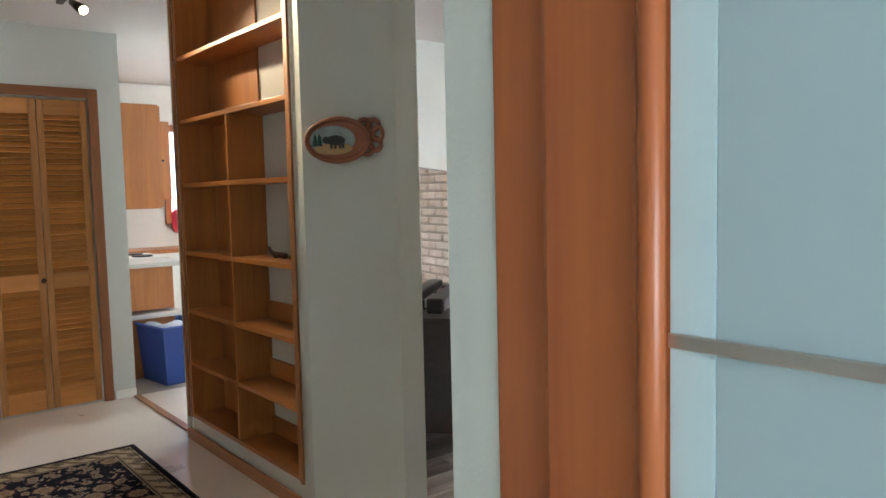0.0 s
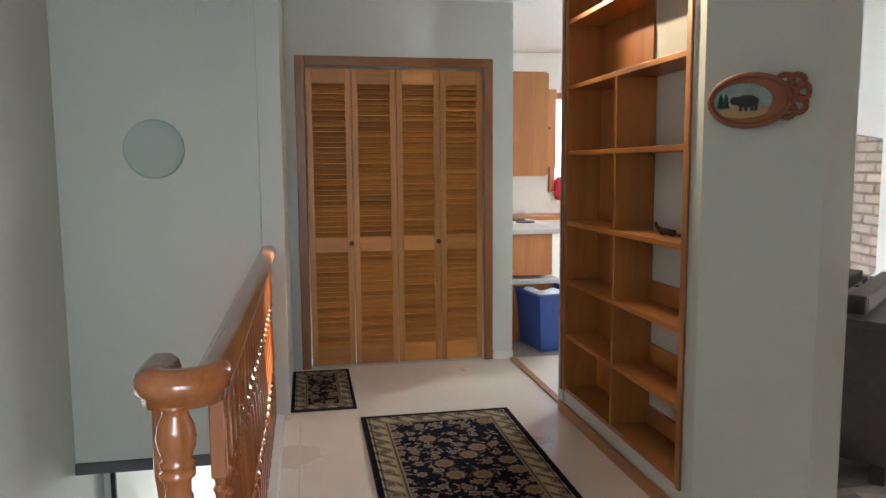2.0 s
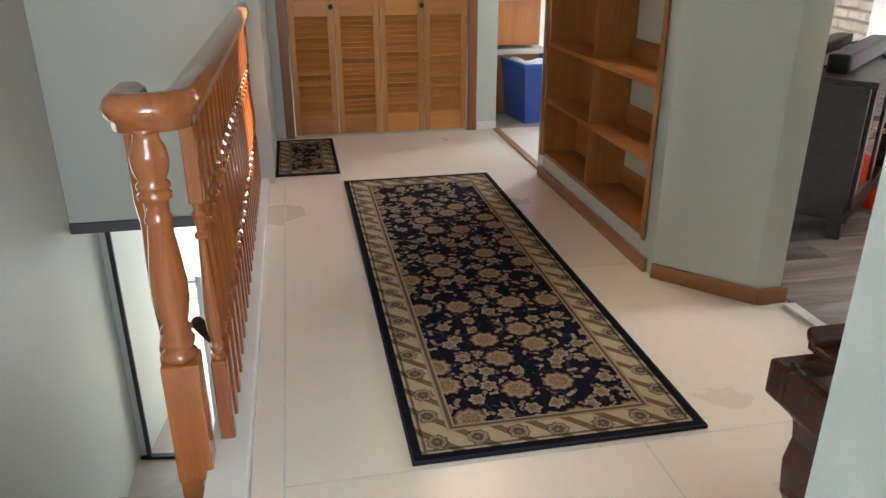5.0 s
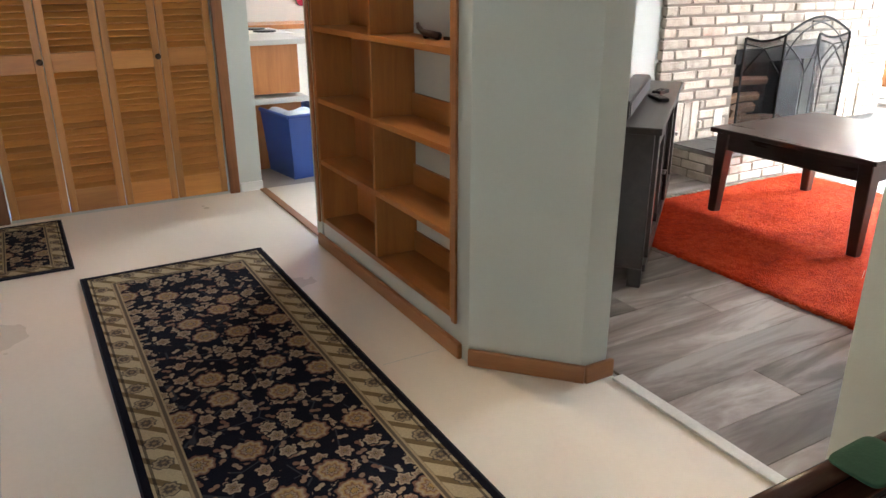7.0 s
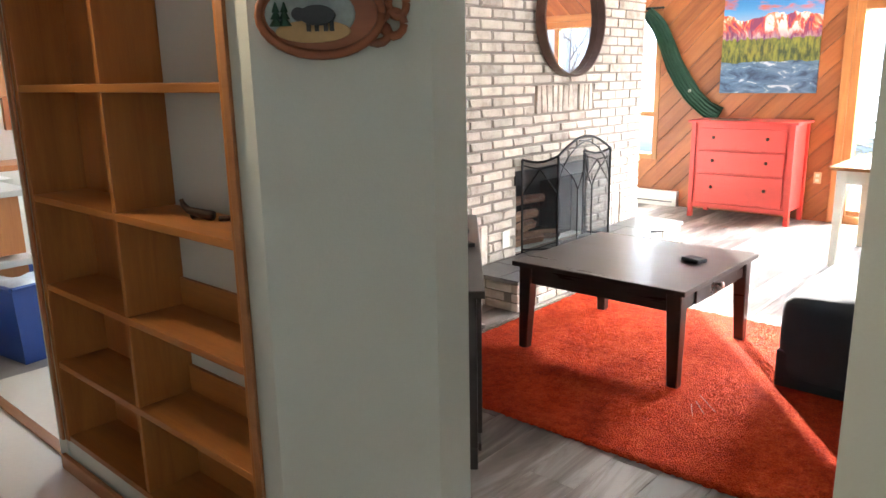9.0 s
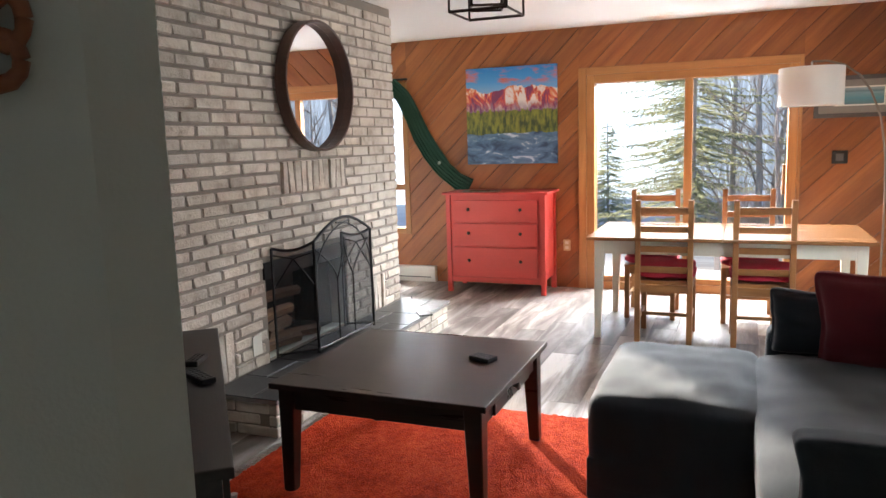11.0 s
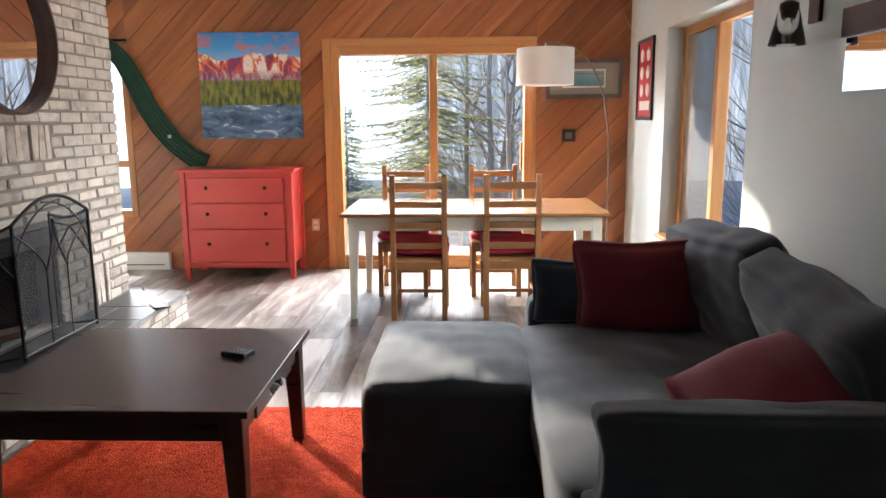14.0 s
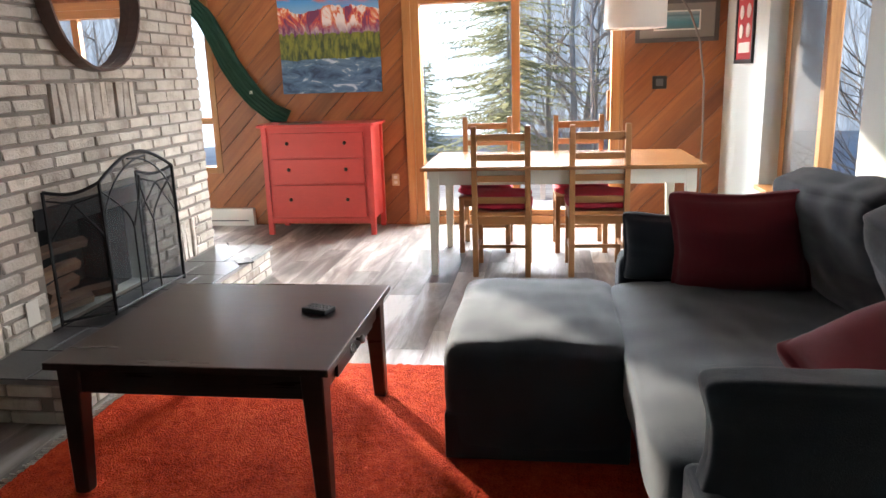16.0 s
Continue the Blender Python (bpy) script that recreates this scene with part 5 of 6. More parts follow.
def dining_table():
    t = thing("dining_table", 6.52, 1.08, 0, 0, "long dining table with oak top and cream painted legs", "dining table")
    W, L, h = 0.98, 1.85, 0.755
    part("tabletop", bx(0, 0, h - 0.025, W, L / 2 - 0.001, h, 0.004), M["table_top"], t)
    part("tabletop", bx(0, L / 2 + 0.001, h - 0.025, W, L, h, 0.004), M["table_top"], t)
    i = 0.05
    for a in ((i, i + 0.07, i + 0.02, L - i - 0.07), (W - i - 0.02, i + 0.07, W - i, L - i - 0.07), (i + 0.07, i, W - i - 0.07, i + 0.02), (i + 0.07, L - i - 0.02, W - i - 0.07, L - i)):
        part("apron", bx(a[0], a[1], h - 0.125, a[2], a[3], h - 0.0255, 0.002), M["table_white"], t)
    for x, sx in ((i, 1), (W - i, -1)):
        for y, sy in ((i, 1), (L - i, -1)):
            b = bmesh.new()
            lo = [b.verts.new((x + sx * p[0] * 0.042, y + sy * p[1] * 0.042, 0)) for p in ((0, 0), (1, 0), (1, 1), (0, 1))]
            hi = [b.verts.new((x + sx * p[0] * 0.072, y + sy * p[1] * 0.072, h - 0.0255)) for p in ((0, 0), (1, 0), (1, 1), (0, 1))]
            b.faces.new(lo), b.faces.new(hi)
            for q in range(4):
                r = (q + 1) % 4
                b.faces.new((lo[q], lo[r], hi[r], hi[q]))
            bmesh.ops.bevel(b, geom=list(b.edges), offset=0.003, segments=1, affect='EDGES')
            part("leg", b, M["table_white"], t)


dining_table()


def dining_chair():
    c = thing("dining_chair", 6.545, 2.39, 0, 0, "pine ladder-back dining chair with a crimson tied cushion", "chair", "chairs at the dining table")
    w = 0.355
    for y in (-w / 2, w / 2):
        part("back_leg", bx(-0.018, y - 0.019, 0, 0.018, y + 0.019, 1.02, 0.004), M["chair"], c)
        part("front_leg", bx(0.37, y - 0.019, 0, 0.406, y + 0.019, 0.42, 0.004), M["chair"], c)
        part("side_rail", bx(0.0185, y - 0.011, 0.365, 0.3695, y + 0.011, 0.42, 0.003), M["chair"], c)
        part("stretcher", bx(0.0185, y - 0.009, 0.15, 0.3695, y + 0.009, 0.185, 0.003), M["chair"], c)
    for z, hh in ((0.945, 0.050), (0.815, 0.045), (0.675, 0.045), (0.53, 0.045)):
        part("back_slat", bx(-0.009, -w / 2 + 0.0195, z - hh / 2, 0.009, w / 2 - 0.0195, z + hh / 2, 0.004), M["chair_y"], c)
    part("rear_rail", bx(-0.011, -w / 2 + 0.0195, 0.365, 0.011, w / 2 - 0.0195, 0.42, 0.003), M["chair_y"], c)
    part("front_rail", bx(0.377, -w / 2 + 0.0195, 0.365, 0.399, w / 2 - 0.0195, 0.42, 0.003), M["chair_y"], c)
    part("stretcher", bx(0.18, -w / 2 + 0.0095, 0.155, 0.20, w / 2 - 0.0095, 0.18, 0.003), M["chair_y"], c)
    part("seat", bx(0.019, -w / 2 - 0.02, 0.421, 0.42, w / 2 + 0.02, 0.445, 0.006), M["chair_y"], c)
    put(part("seat_cushion", pad(0.40, 0.42, 0.085, 0.45, 0.014, 12, 21.0), M["crimson"], c, "crumpled crimson cushion", True), 0.215, 0, 0.485)
    put(part("seat_cushion", pad(0.38, 0.40, 0.06, 0.45, 0.014, 12, 22.0), M["crimson"], c, "crumpled crimson cushion", True), 0.21, 0.005, 0.535)
    return c


ch = dining_chair()
copy_thing(ch, pose(6.565, 1.745, 0, 0, 0, 2))
copy_thing(ch, pose(7.63, 2.56, 0, 0, 0, 180))
copy_thing(ch, pose(7.63, 1.84, 0, 0, 0, 182))


def dresser():
    d = thing("dresser", 7.885, 3.575, 0, 0, "red painted chest of three drawers with dark knobs", "dresser")
    D, L, h = 0.455, 0.985, 0.975
    part("top", bx(-0.025, -0.03, h - 0.025, D + 0.005, L + 0.03, h, 0.006), M["red_paint"], d)
    part("body", bx(0.02, 0.02, 0.13, D, L - 0.02, h - 0.026, 0.003), M["red_paint"], d)
    for y in (0.0, L - 0.045):
        for x in (0.0, D - 0.045):
            part("leg", bx(x, y, 0.0, x + 0.045, y + 0.045, h - 0.0255, 0.003), M["red_paint"], d)
    part("plinth", bx(0.006, 0.0455, 0.105, 0.019, L - 0.0455, 0.15, 0.003), M["red_paint"], d)
    for z0, z1 in ((0.165, 0.445), (0.465, 0.675), (0.695, 0.90)):
        dr = part("drawer", bx(0.0, 0.075, z0, 0.0195, L - 0.075, z1, 0.004), M["red_paint"], d)
        for y in (0.235, L - 0.235):
            k = part("knob", lathe(bmesh.new(), [(0.007, 0), (0.007, 0.012), (0.016, 0.018), (0.016, 0.024), (0.008, 0.030)], 14), M["bronze"], dr, "dark bronze knob", True)
            k.matrix_basis = pose(0.0, y, (z0 + z1) / 2 + 0.015, 0, -90)


dresser()
lf = thing("papers", 8.0, 4.25, 0.976, 12, "flat folder and papers on the dresser", "papers")
part("folder", bx(-0.11, -0.20, 0, 0.12, 0.16, 0.006), M["espresso"], lf)
part("sheet", bx(-0.08, -0.10, 0.0065, 0.10, 0.10, 0.009), M["log"], lf)


def curtain():
    c = thing("curtain", 0, 0, 0, 0, "green curtain pulled aside in a long gathered swag", "curtain")
    path = [(5.30, 2.075), (5.17, 1.93), (5.06, 1.72), (4.97, 1.52), (4.86, 1.34), (4.74, 1.19), (4.60, 1.07), (4.47, 0.992)]
    width = [0.13, 0.16, 0.18, 0.185, 0.185, 0.175, 0.16, 0.20]
    b = bmesh.new()
    rows = []
    m = 64
    steps = 40
    for i in range(steps + 1):
        s = i / steps * (len(path) - 1)
        k = min(int(s), len(path) - 2)
        f = s - k
        y = path[k][0] * (1 - f) + path[k + 1][0] * f
        z = path[k][1] * (1 - f) + path[k + 1][1] * f
        w = width[k] * (1 - f) + width[k + 1] * f
        dy, dz = path[k + 1][0] - path[k][0], path[k + 1][1] - path[k][1]
        ln = math.hypot(dy, dz)
        ny, nz = -dz / ln, dy / ln
        row = []
        for j in range(m):
            a = 2 * math.pi * j / m
            q = math.cos(a) * w / 2
            fold = 0.028 * math.sin(a) + 0.022 * math.sin(q * 190 + s * 0.8) * (1 if math.sin(a) > 0 else -0.2)
            row.append(b.verts.new((8.305 - fold, y + ny * q, z + nz * q)))
        rows.append(row)
    for A, Bq in zip(rows, rows[1:]):
        for j in range(m):
            b.faces.new((A[j], A[(j + 1) % m], Bq[(j + 1) % m], Bq[j]))
    b.faces.new(rows[0]), b.faces.new(rows[-1][::-1])
    part("cloth", b, M["green"], c, "", True)
    part("tag", bx(8.262, 4.755, 1.235, 8.266, 4.785, 1.265), M["paper"], c, "small white tag")
    part("rod", tube(bmesh.new(), [(8.31, 5.12, 2.11), (8.31, 6.3, 2.11)], 0.012, 8), M["black_metal"], c, "", True)


curtain()


def painting():
    p = thing("painting", 8.345, 4.485, 1.225, 0, "square canvas of red mountains, forest and a blue lake", "painting")
    w, h = 0.925, 0.945
    part("canvas", bx(-0.008, -w, 0, 0.022, 0, h, 0.003), painting_mat(w, h), p)


painting()


def framed(name, x, y, z, rz, w, h, fw, frame_m, mat_m, label):
    """A framed picture in the local xz plane, facing local -y."""
    f = thing(name, x, y, z, rz, label, "framed picture")
    part("frame", bx(0, -0.022, 0, fw, -0.002, h, 0.003), frame_m, f)
    part("frame", bx(w - fw, -0.022, 0, w, -0.002, h, 0.003), frame_m, f)
    part("frame", bx(fw, -0.022, 0, w - fw, -0.002, fw, 0.003), frame_m, f)
    part("frame", bx(fw, -0.022, h - fw, w - fw, -0.002, h, 0.003), frame_m, f)
    part("mount", bx(fw, -0.010, fw, w - fw, -0.006, h - fw), mat_m, f)
    return f


# on the cedar wall: local x runs to -y, the picture faces -x
pf = framed("framed_print", 8.352, 1.345, 1.565, -90, 0.68, 0.345, 0.035, M["stone"], M["mat_board"], "wide framed seascape print in a grey mount")
part("print_border", bx(0.15, -0.0135, 0.095, 0.53, -0.0105, 0.255), M["paper"], pf)
n_sea = Nodes("seascape_print")
sx_, sy_, sz_ = n_sea.xyz(n_sea.coords())
sea = n_sea.mix(n_sea.noise(n_sea.coords((1, 1, 4)), 12), n_sea.ramp(n_sea.math('DIVIDE', sz_, 0.345), [(0.30, (0.10, 0.13, 0.13)), (0.45, (0.05, 0.26, 0.32)), (0.58, (0.25, 0.38, 0.42)), (0.62, (0.12, 0.16, 0.2)), (0.70, (0.5, 0.52, 0.5))]), (0.1, 0.2, 0.22))
part("print", bx(0.162, -0.0165, 0.107, 0.518, -0.014, 0.243), n_sea.done(sea, 0.4), pf)
# on the side wall: faces +y
rf = framed("framed_print", 7.99, SIDE, 1.37, 180, 0.52, 0.65, 0.03, M["black"], M["red_print"], "red framed print of pale figures")
for i in range(3):
    for j in range(2):
        b = bmesh.new()
        lathe(b, [(0.045, -0.008), (0.055, 0.0), (0.02, 0.008)], 9)
        o = part("motif", b, M["paper"], rf)
        o.matrix_basis = pose(0.16 + 0.2 * j, -0.016, 0.24 + 0.14 * i, 90)
part("caption_panel", bx(0.10, -0.0135, 0.08, 0.42, -0.0105, 0.155), M["paper"], rf)

ot = thing("wall_outlet", END - 0.022, 3.475, 0.42, 0, "ivory electrical outlet on the cedar wall", "outlet")
part("plate", bx(-0.006, -0.035, -0.055, 0.0, 0.035, 0.055, 0.003), M["ivory"], ot)
for z in (-0.024, 0.024):
    part("socket", bx(-0.009, -0.017, z - 0.014, -0.0065, 0.017, z + 0.014, 0.002), M["paper"], ot)
bp_ = thing("wall_control", END - 0.022, 1.13, 1.235, 0, "square black control plate on the cedar wall", "switch")
part("plate", bx(-0.012, -0.06, -0.055, 0.0, 0.06, 0.055, 0.004), M["black"], bp_)
part("dial", bx(-0.018, -0.03, -0.03, -0.0125, 0.03, 0.03, 0.004), M["grey_plastic"], bp_)

ht = thing("baseboard_heater", END - 0.085, 4.865, 0.0, 0, "white electric baseboard heater on the floor", "heater")
part("case", bx(0.0, 0.0, 0.035, 0.06, 1.3, 0.165, 0.006), M["heater"], ht)
part("grille_slot", bx(-0.002, 0.05, 0.045, 0.0, 1.25, 0.055), M["grey_plastic"], ht)
part("base", bx(0.01, 0.0, 0.0, 0.06, 1.3, 0.034), M["heater"], ht)


def arc_lamp():
    l = thing("arc_floor_lamp", 7.72, 0.86, 0.0, 0, "arched steel floor lamp with a white drum shade", "floor lamp")
    part("base", lathe(bmesh.new(), [(0.15, 0), (0.15, 0.02), (0.13, 0.028), (0.02, 0.034)], 28), M["steel"], l, "", True)
    pts = [(0, 0.02, 0.02), (0, 0.02, 0.9), (-0.005, 0.03, 1.25), (-0.01, 0.075, 1.55), (-0.015, 0.15, 1.75), (-0.018, 0.23, 1.87), (-0.02, 0.34, 1.955), (-0.02, 0.46, 1.99), (-0.02, 0.56, 1.99)]
    part("arc_pole", tube(bmesh.new(), pts, 0.008, 10), M["lamp_pole"], l, "", True)
    b = bmesh.new()
    seg, r = 40, 0.232
    for rr, flip in ((r, 1), (r - 0.004, -1)):
        A = [b.verts.new((-0.02 + rr * math.cos(2 * math.pi * i / seg), 0.56 + rr * math.sin(2 * math.pi * i / seg), 1.655)) for i in range(seg)]
        C = [b.verts.new((-0.02 + rr * math.cos(2 * math.pi * i / seg), 0.56 + rr * math.sin(2 * math.pi * i / seg), 1.945)) for i in range(seg)]
        for i in range(seg):
            j = (i + 1) % seg
            b.faces.new((A[i], A[j], C[j], C[i]))
    part("shade", b, M["shade"], l, "white linen drum shade", True)
    part("diffuser", lathe(bmesh.new(), [(0.225, 1.662), (0.225, 1.666)], 32, (-0.02, 0.56, 0)), M["shade"], l)
    part("finial", tube(bmesh.new(), [(-0.02, 0.56, 1.99), (-0.02, 0.56, 1.67)], 0.008, 8), M["steel"], l)


arc_lamp()


def cage_light():
    c = thing("cage_ceiling_light", 5.08, 3.17, H, 0, "bronze open cage ceiling light of nested squares", "ceiling light")
    part("canopy", lathe(bmesh.new(), [(0.06, -0.03), (0.065, -0.001)], 20), M["bronze"], c, "", True)
    for s, z0, z1, rz, t in ((0.155, -0.36, -0.06, 0, 0.008), (0.085, -0.33, -0.10, 22, 0.007)):
        cs = [(-s, -s), (s, -s), (s, s), (-s, s)]
        for i in range(4):
            p, q = cs[i], cs[(i + 1) % 4]
            for z in (z0, z1):
                put(part("cage_bar", tube(bmesh.new(), [(p[0], p[1], z), (q[0], q[1], z)], t, 4), M["bronze"], c), 0, 0, 0, 0, 0, rz)
            put(part("cage_bar", tube(bmesh.new(), [(p[0], p[1], z0), (p[0], p[1], z1)], t, 4), M["bronze"], c), 0, 0, 0, 0, 0, rz)
    part("stem", tube(bmesh.new(), [(0, 0, -0.03), (0, 0, -0.20)], 0.008, 8), M["bronze"], c)
    part("cross_bar", tube(bmesh.new(), [(-0.155, 0, -0.062), (0.155, 0, -0.062)], 0.007, 6), M["bronze"], c)
    for k in range(3):
        a = 2.09 * k + 0.4
        part("socket", tube(bmesh.new(), [(0, 0, -0.20), (0.06 * math.cos(a), 0.06 * math.sin(a), -0.23)], 0.012, 8), M["black"], c)
        part("bulb", lathe(bmesh.new(), [(0.008, 0), (0.02, 0.02), (0.022, 0.04), (0.008, 0.06)], 12, (0.085 * math.cos(a), 0.085 * math.sin(a), -0.26)), M["lamp_glass"], c, "clear bulb", True)


cage_light()


def sconces():
    s = thing("wall_sconce", 4.78, SIDE, 1.84, 0, "black wall lamp with a clear glass cone shade", "wall lamp")
    part("back_plate", bx(-0.05, 0.001, -0.06, 0.05, 0.02, 0.12, 0.006), M["bronze"], s)
    part("arm", tube(bmesh.new(), [(0, 0.02, 0.05), (0, 0.09, 0.08), (0, 0.12, 0.04)], 0.008, 8), M["bronze"], s, "", True)
    part("holder", lathe(bmesh.new(), [(0.028, -0.035), (0.04, 0.0), (0.038, 0.02), (0.015, 0.03)], 18, (0, 0.12, 0)), M["bronze"], s, "", True)
    b = bmesh.new()
    seg = 28
    rings = []
    for r, z in ((0.042, -0.005), (0.075, -0.15), (0.072, -0.15), (0.039, -0.005)):
        rings.append([b.verts.new((r * math.cos(2 * math.pi * i / seg), 0.12 + r * math.sin(2 * math.pi * i / seg), z)) for i in range(seg)])
    for A, Bq in zip(rings, rings[1:]):
        for i in range(seg):
            j = (i + 1) % seg
            b.faces.new((A[i], A[j], Bq[j], Bq[i]))
    part("glass_shade", b, M["lamp_glass"], s, "clear glass cone", True)
    part("bulb", lathe(bmesh.new(), [(0.01, -0.03), (0.022, -0.06), (0.024, -0.08), (0.008, -0.105)], 14, (0, 0.12, 0)), M["lamp_glass"], s, "clear filament bulb", True)
    m = thing("wall_mirror", 4.50, SIDE, 1.49, 0, "wall mirror in a dark wooden frame", "mirror")
    part("glass", bx(-0.78, 0.003, 0.0, 0.0, 0.012, 0.20), M["mirror"], m)
    part("frame", bx(-0.80, 0.003, 0.201, 0.01, 0.03, 0.31, 0.004), M["dark_rosewood"], m)


sconces()

# ---------------------------------------------------------------- fireplace


def fireplace():
    f = thing("fireplace", 0, 0, 0, 0, "painted brick chimney breast with an open firebox", "fireplace")
    X0, X1 = 4.05, 6.60
    OX0, OX1, OZ0, OZ1 = 4.78, 5.72, 0.2085, 0.80
    for a in ((X0 + 0.012, OX0, -0.1, H), (OX1, X1 - 0.012, -0.1, H), (OX0, OX1, -0.1, OZ0), (OX0, OX1, OZ1, H)):
        part("mortar_bed", bx(a[0], FIRE + 0.008, a[2], a[1], FIRE + 0.039, a[3]), M["mortar"], f, "grey recessed mortar")
    part("mortar_bed", bx(6.46, FIRE + 0.041, -0.1, X1 - 0.012, 5.2, H), M["mortar"], f, "grey recessed mortar")
    fb = bmesh.new()
    box(fb, OX0 - 0.04, FIRE + 0.45, 0.1, OX1 + 0.04, FIRE + 0.49, 0.9)
    box(fb, OX0 - 0.04, FIRE + 0.142, 0.1, OX0, FIRE + 0.449, 0.9)
    box(fb, OX1, FIRE + 0.142, 0.1, OX1 + 0.04, FIRE + 0.449, 0.9)
    box(fb, OX0, FIRE + 0.142, OZ1, OX1, FIRE + 0.449, 0.9)
    box(fb, OX0, FIRE + 0.0, 0.1, OX1, FIRE + 0.449, 0.2075)
    part("firebox", fb, M["soot"], f, "sooty black firebox")
    part("lintel", bx(OX0 - 0.02, FIRE - 0.004, 0.70, OX1 + 0.02, FIRE + 0.03, 0.80, 0.004), M["black_metal"], f, "black metal hood")
    lg = None
    for i, (x, y, z, l, r) in enumerate(((5.02, 4.56, 0.25, 0.36, 0.05), (5.0, 4.66, 0.26, 0.40, 0.06), (5.05, 4.60, 0.34, 0.36, 0.055), (5.25, 4.58, 0.25, 0.34, 0.05), (5.06, 4.62, 0.42, 0.40, 0.05), (5.02, 4.57, 0.55, 0.42, 0.045))):
        q = tube(bmesh.new(), [(-l / 2, 0, 0), (0, 0.01, 0.006), (l / 2, 0, 0)], r * 0.8, 5, r * 0.7)
        o = part("log", q, M["log"], f, "split firewood log")
        o.matrix_basis = pose(x, y, z, 0, 0, (-8, 6, 12, -20, 4, -6)[i])
    # bricks in running bond
    cl, ch_, dp = 0.232, 0.0695, 0.046
    SOLD = ((5.00, 5.775, 1.1815, 1.390), (6.13, 6.32, 0.2085, 0.4865), (4.22, 4.46, 0.2085, 0.4865))

    def free(x0, x1, z0, z1):
        if x0 < OX1 and x1 > OX0 and z0 < OZ1 - 0.002 and z1 > OZ0:
            return False
        return not any(x0 < s[1] - 0.01 and x1 > s[0] + 0.01 and z0 < s[3] - 0.012 and z1 > s[2] + 0.012 for s in SOLD)

    shapes = {}
    rest = bmesh.new()
    n_part = 0

    def brick(l, h, var, x, y, z, rz=0, rx=0, as_part=True):
        key = (round(l, 2), round(h, 3), var)
        if key not in shapes:
            q = bmesh.new()
            rr = random.Random(hash(key) % 9999)
            box(q, 0.0, 0.0, 0.0, key[0] - 0.013, dp, h - 0.013, 0.007, 1)
            for v in q.verts:
                v.co += Vector((rr.uniform(-1, 1) * 0.003, rr.uniform(-1, 1) * 0.004, rr.uniform(-1, 1) * 0.0025))
            o = part("brick", q, M["brick"], f)
            o.matrix_basis = pose(x, y, z, 0, 0, rz)
            shapes[key] = o
            return
        share("brick", shapes[key], f, x, y, z, rx, 0, rz)

    rows = int((H - 0.02) / ch_)
    for r in range(rows):
        z = r * ch_
        if z + ch_ < 0.13:
            continue
        off = (r % 2) * cl / 2
        x = X0 - off
        while x < X1:
            a, e = max(x, X0), min(x + cl, X1)
            x += cl
            # cut back to the openings
            for s in SOLD + ((OX0, OX1, OZ0, OZ1),):
                if z < s[3] - 0.012 and z + ch_ > s[2] + 0.012:
                    if a < s[0] < e:
                        e = s[0]
                    elif a < s[1] < e:
                        a = s[1]
            if e - a < 0.035 or not free(a, e, z, z + ch_):
                continue
            y = FIRE + random.uniform(-0.006, 0.004)
            if a > 5.90 and z > 1.0:
                i0 = len(rest.verts)
                box(rest, a, y, z, e - 0.013, y + dp, z + ch_ - 0.013, 0.0)
            else:
                brick(e - a, ch_, random.randint(0, 2), a, y, z)
        # the side of the chimney
        y = FIRE + 0.05 + off
        while y < 5.15:
            box(rest, X1 - 0.05, y, z, X1 + random.uniform(-0.004, 0.004), y + cl - 0.013, z + ch_ - 0.013)
            y += cl
    for xa, xb, za, zb in SOLD:
        k = max(2, round((xb - xa) / 0.07))
        for i in range(k):
            w = (xb - xa) / k
            q = bmesh.new()
            box(q, 0, 0, 0, w - 0.012, dp, zb - za - 0.013, 0.006, 1)
            for v in q.verts:
                v.co += Vector((random.uniform(-1, 1) * 0.003, random.uniform(-1, 1) * 0.006, 0))
            o = part("soldier_brick", q, M["brick"], f)
            o.matrix_basis = pose(xa + i * w, FIRE + random.uniform(-0.012, 0.004), za)
    o = part("far_bricks", rest, M["brick"], f)
    o["kind"] = "stuff"
    out = part("outlet_plate", bx(4.60, FIRE - 0.012, 0.285, 4.685, FIRE - 0.005, 0.40, 0.003), M["paper"], f, "white double outlet")

    h = thing("hearth", 4.22, 4.045, 0, 0, "low brick hearth topped with dark slate tiles", "hearth")
    HL, HD, HZ = 2.37, 0.405, 0.2085
    part("core", bx(0.012, 0.012, 0, HL - 0.012, HD, HZ - 0.028), M["mortar"], h)
    bl = None
    for r in range(3):
        z = 0.002 + r * 0.06
        x = -(r % 2) * 0.11
        while x < HL - 0.02:
            a, e = max(x, 0), min(x + 0.225, HL)
            if e - a > 0.03:
                part("brick", box(bmesh.new(), a, -0.002 + random.uniform(0, 0.004), z, e - 0.012, 0.05, z + 0.05, 0.005, 1), M["brick"], h)
            x += 0.225
        for x in (0, HL - 0.05):
            y = 0.052 + (r % 2) * 0.06
            while y < HD - 0.03:
                part("brick", box(bmesh.new(), x, y, z, x + 0.05, min(y + 0.2, HD - 0.004), z + 0.05, 0.005, 1), M["brick"], h)
                y += 0.212
    part("grout_bed", bx(-0.01, -0.012, HZ - 0.027, HL + 0.005, HD - 0.006, HZ - 0.006), M["grout"], h)
    xs = [-0.012, 0.30, 0.62, 0.94, 1.26, 1.58, 1.90, HL + 0.007]
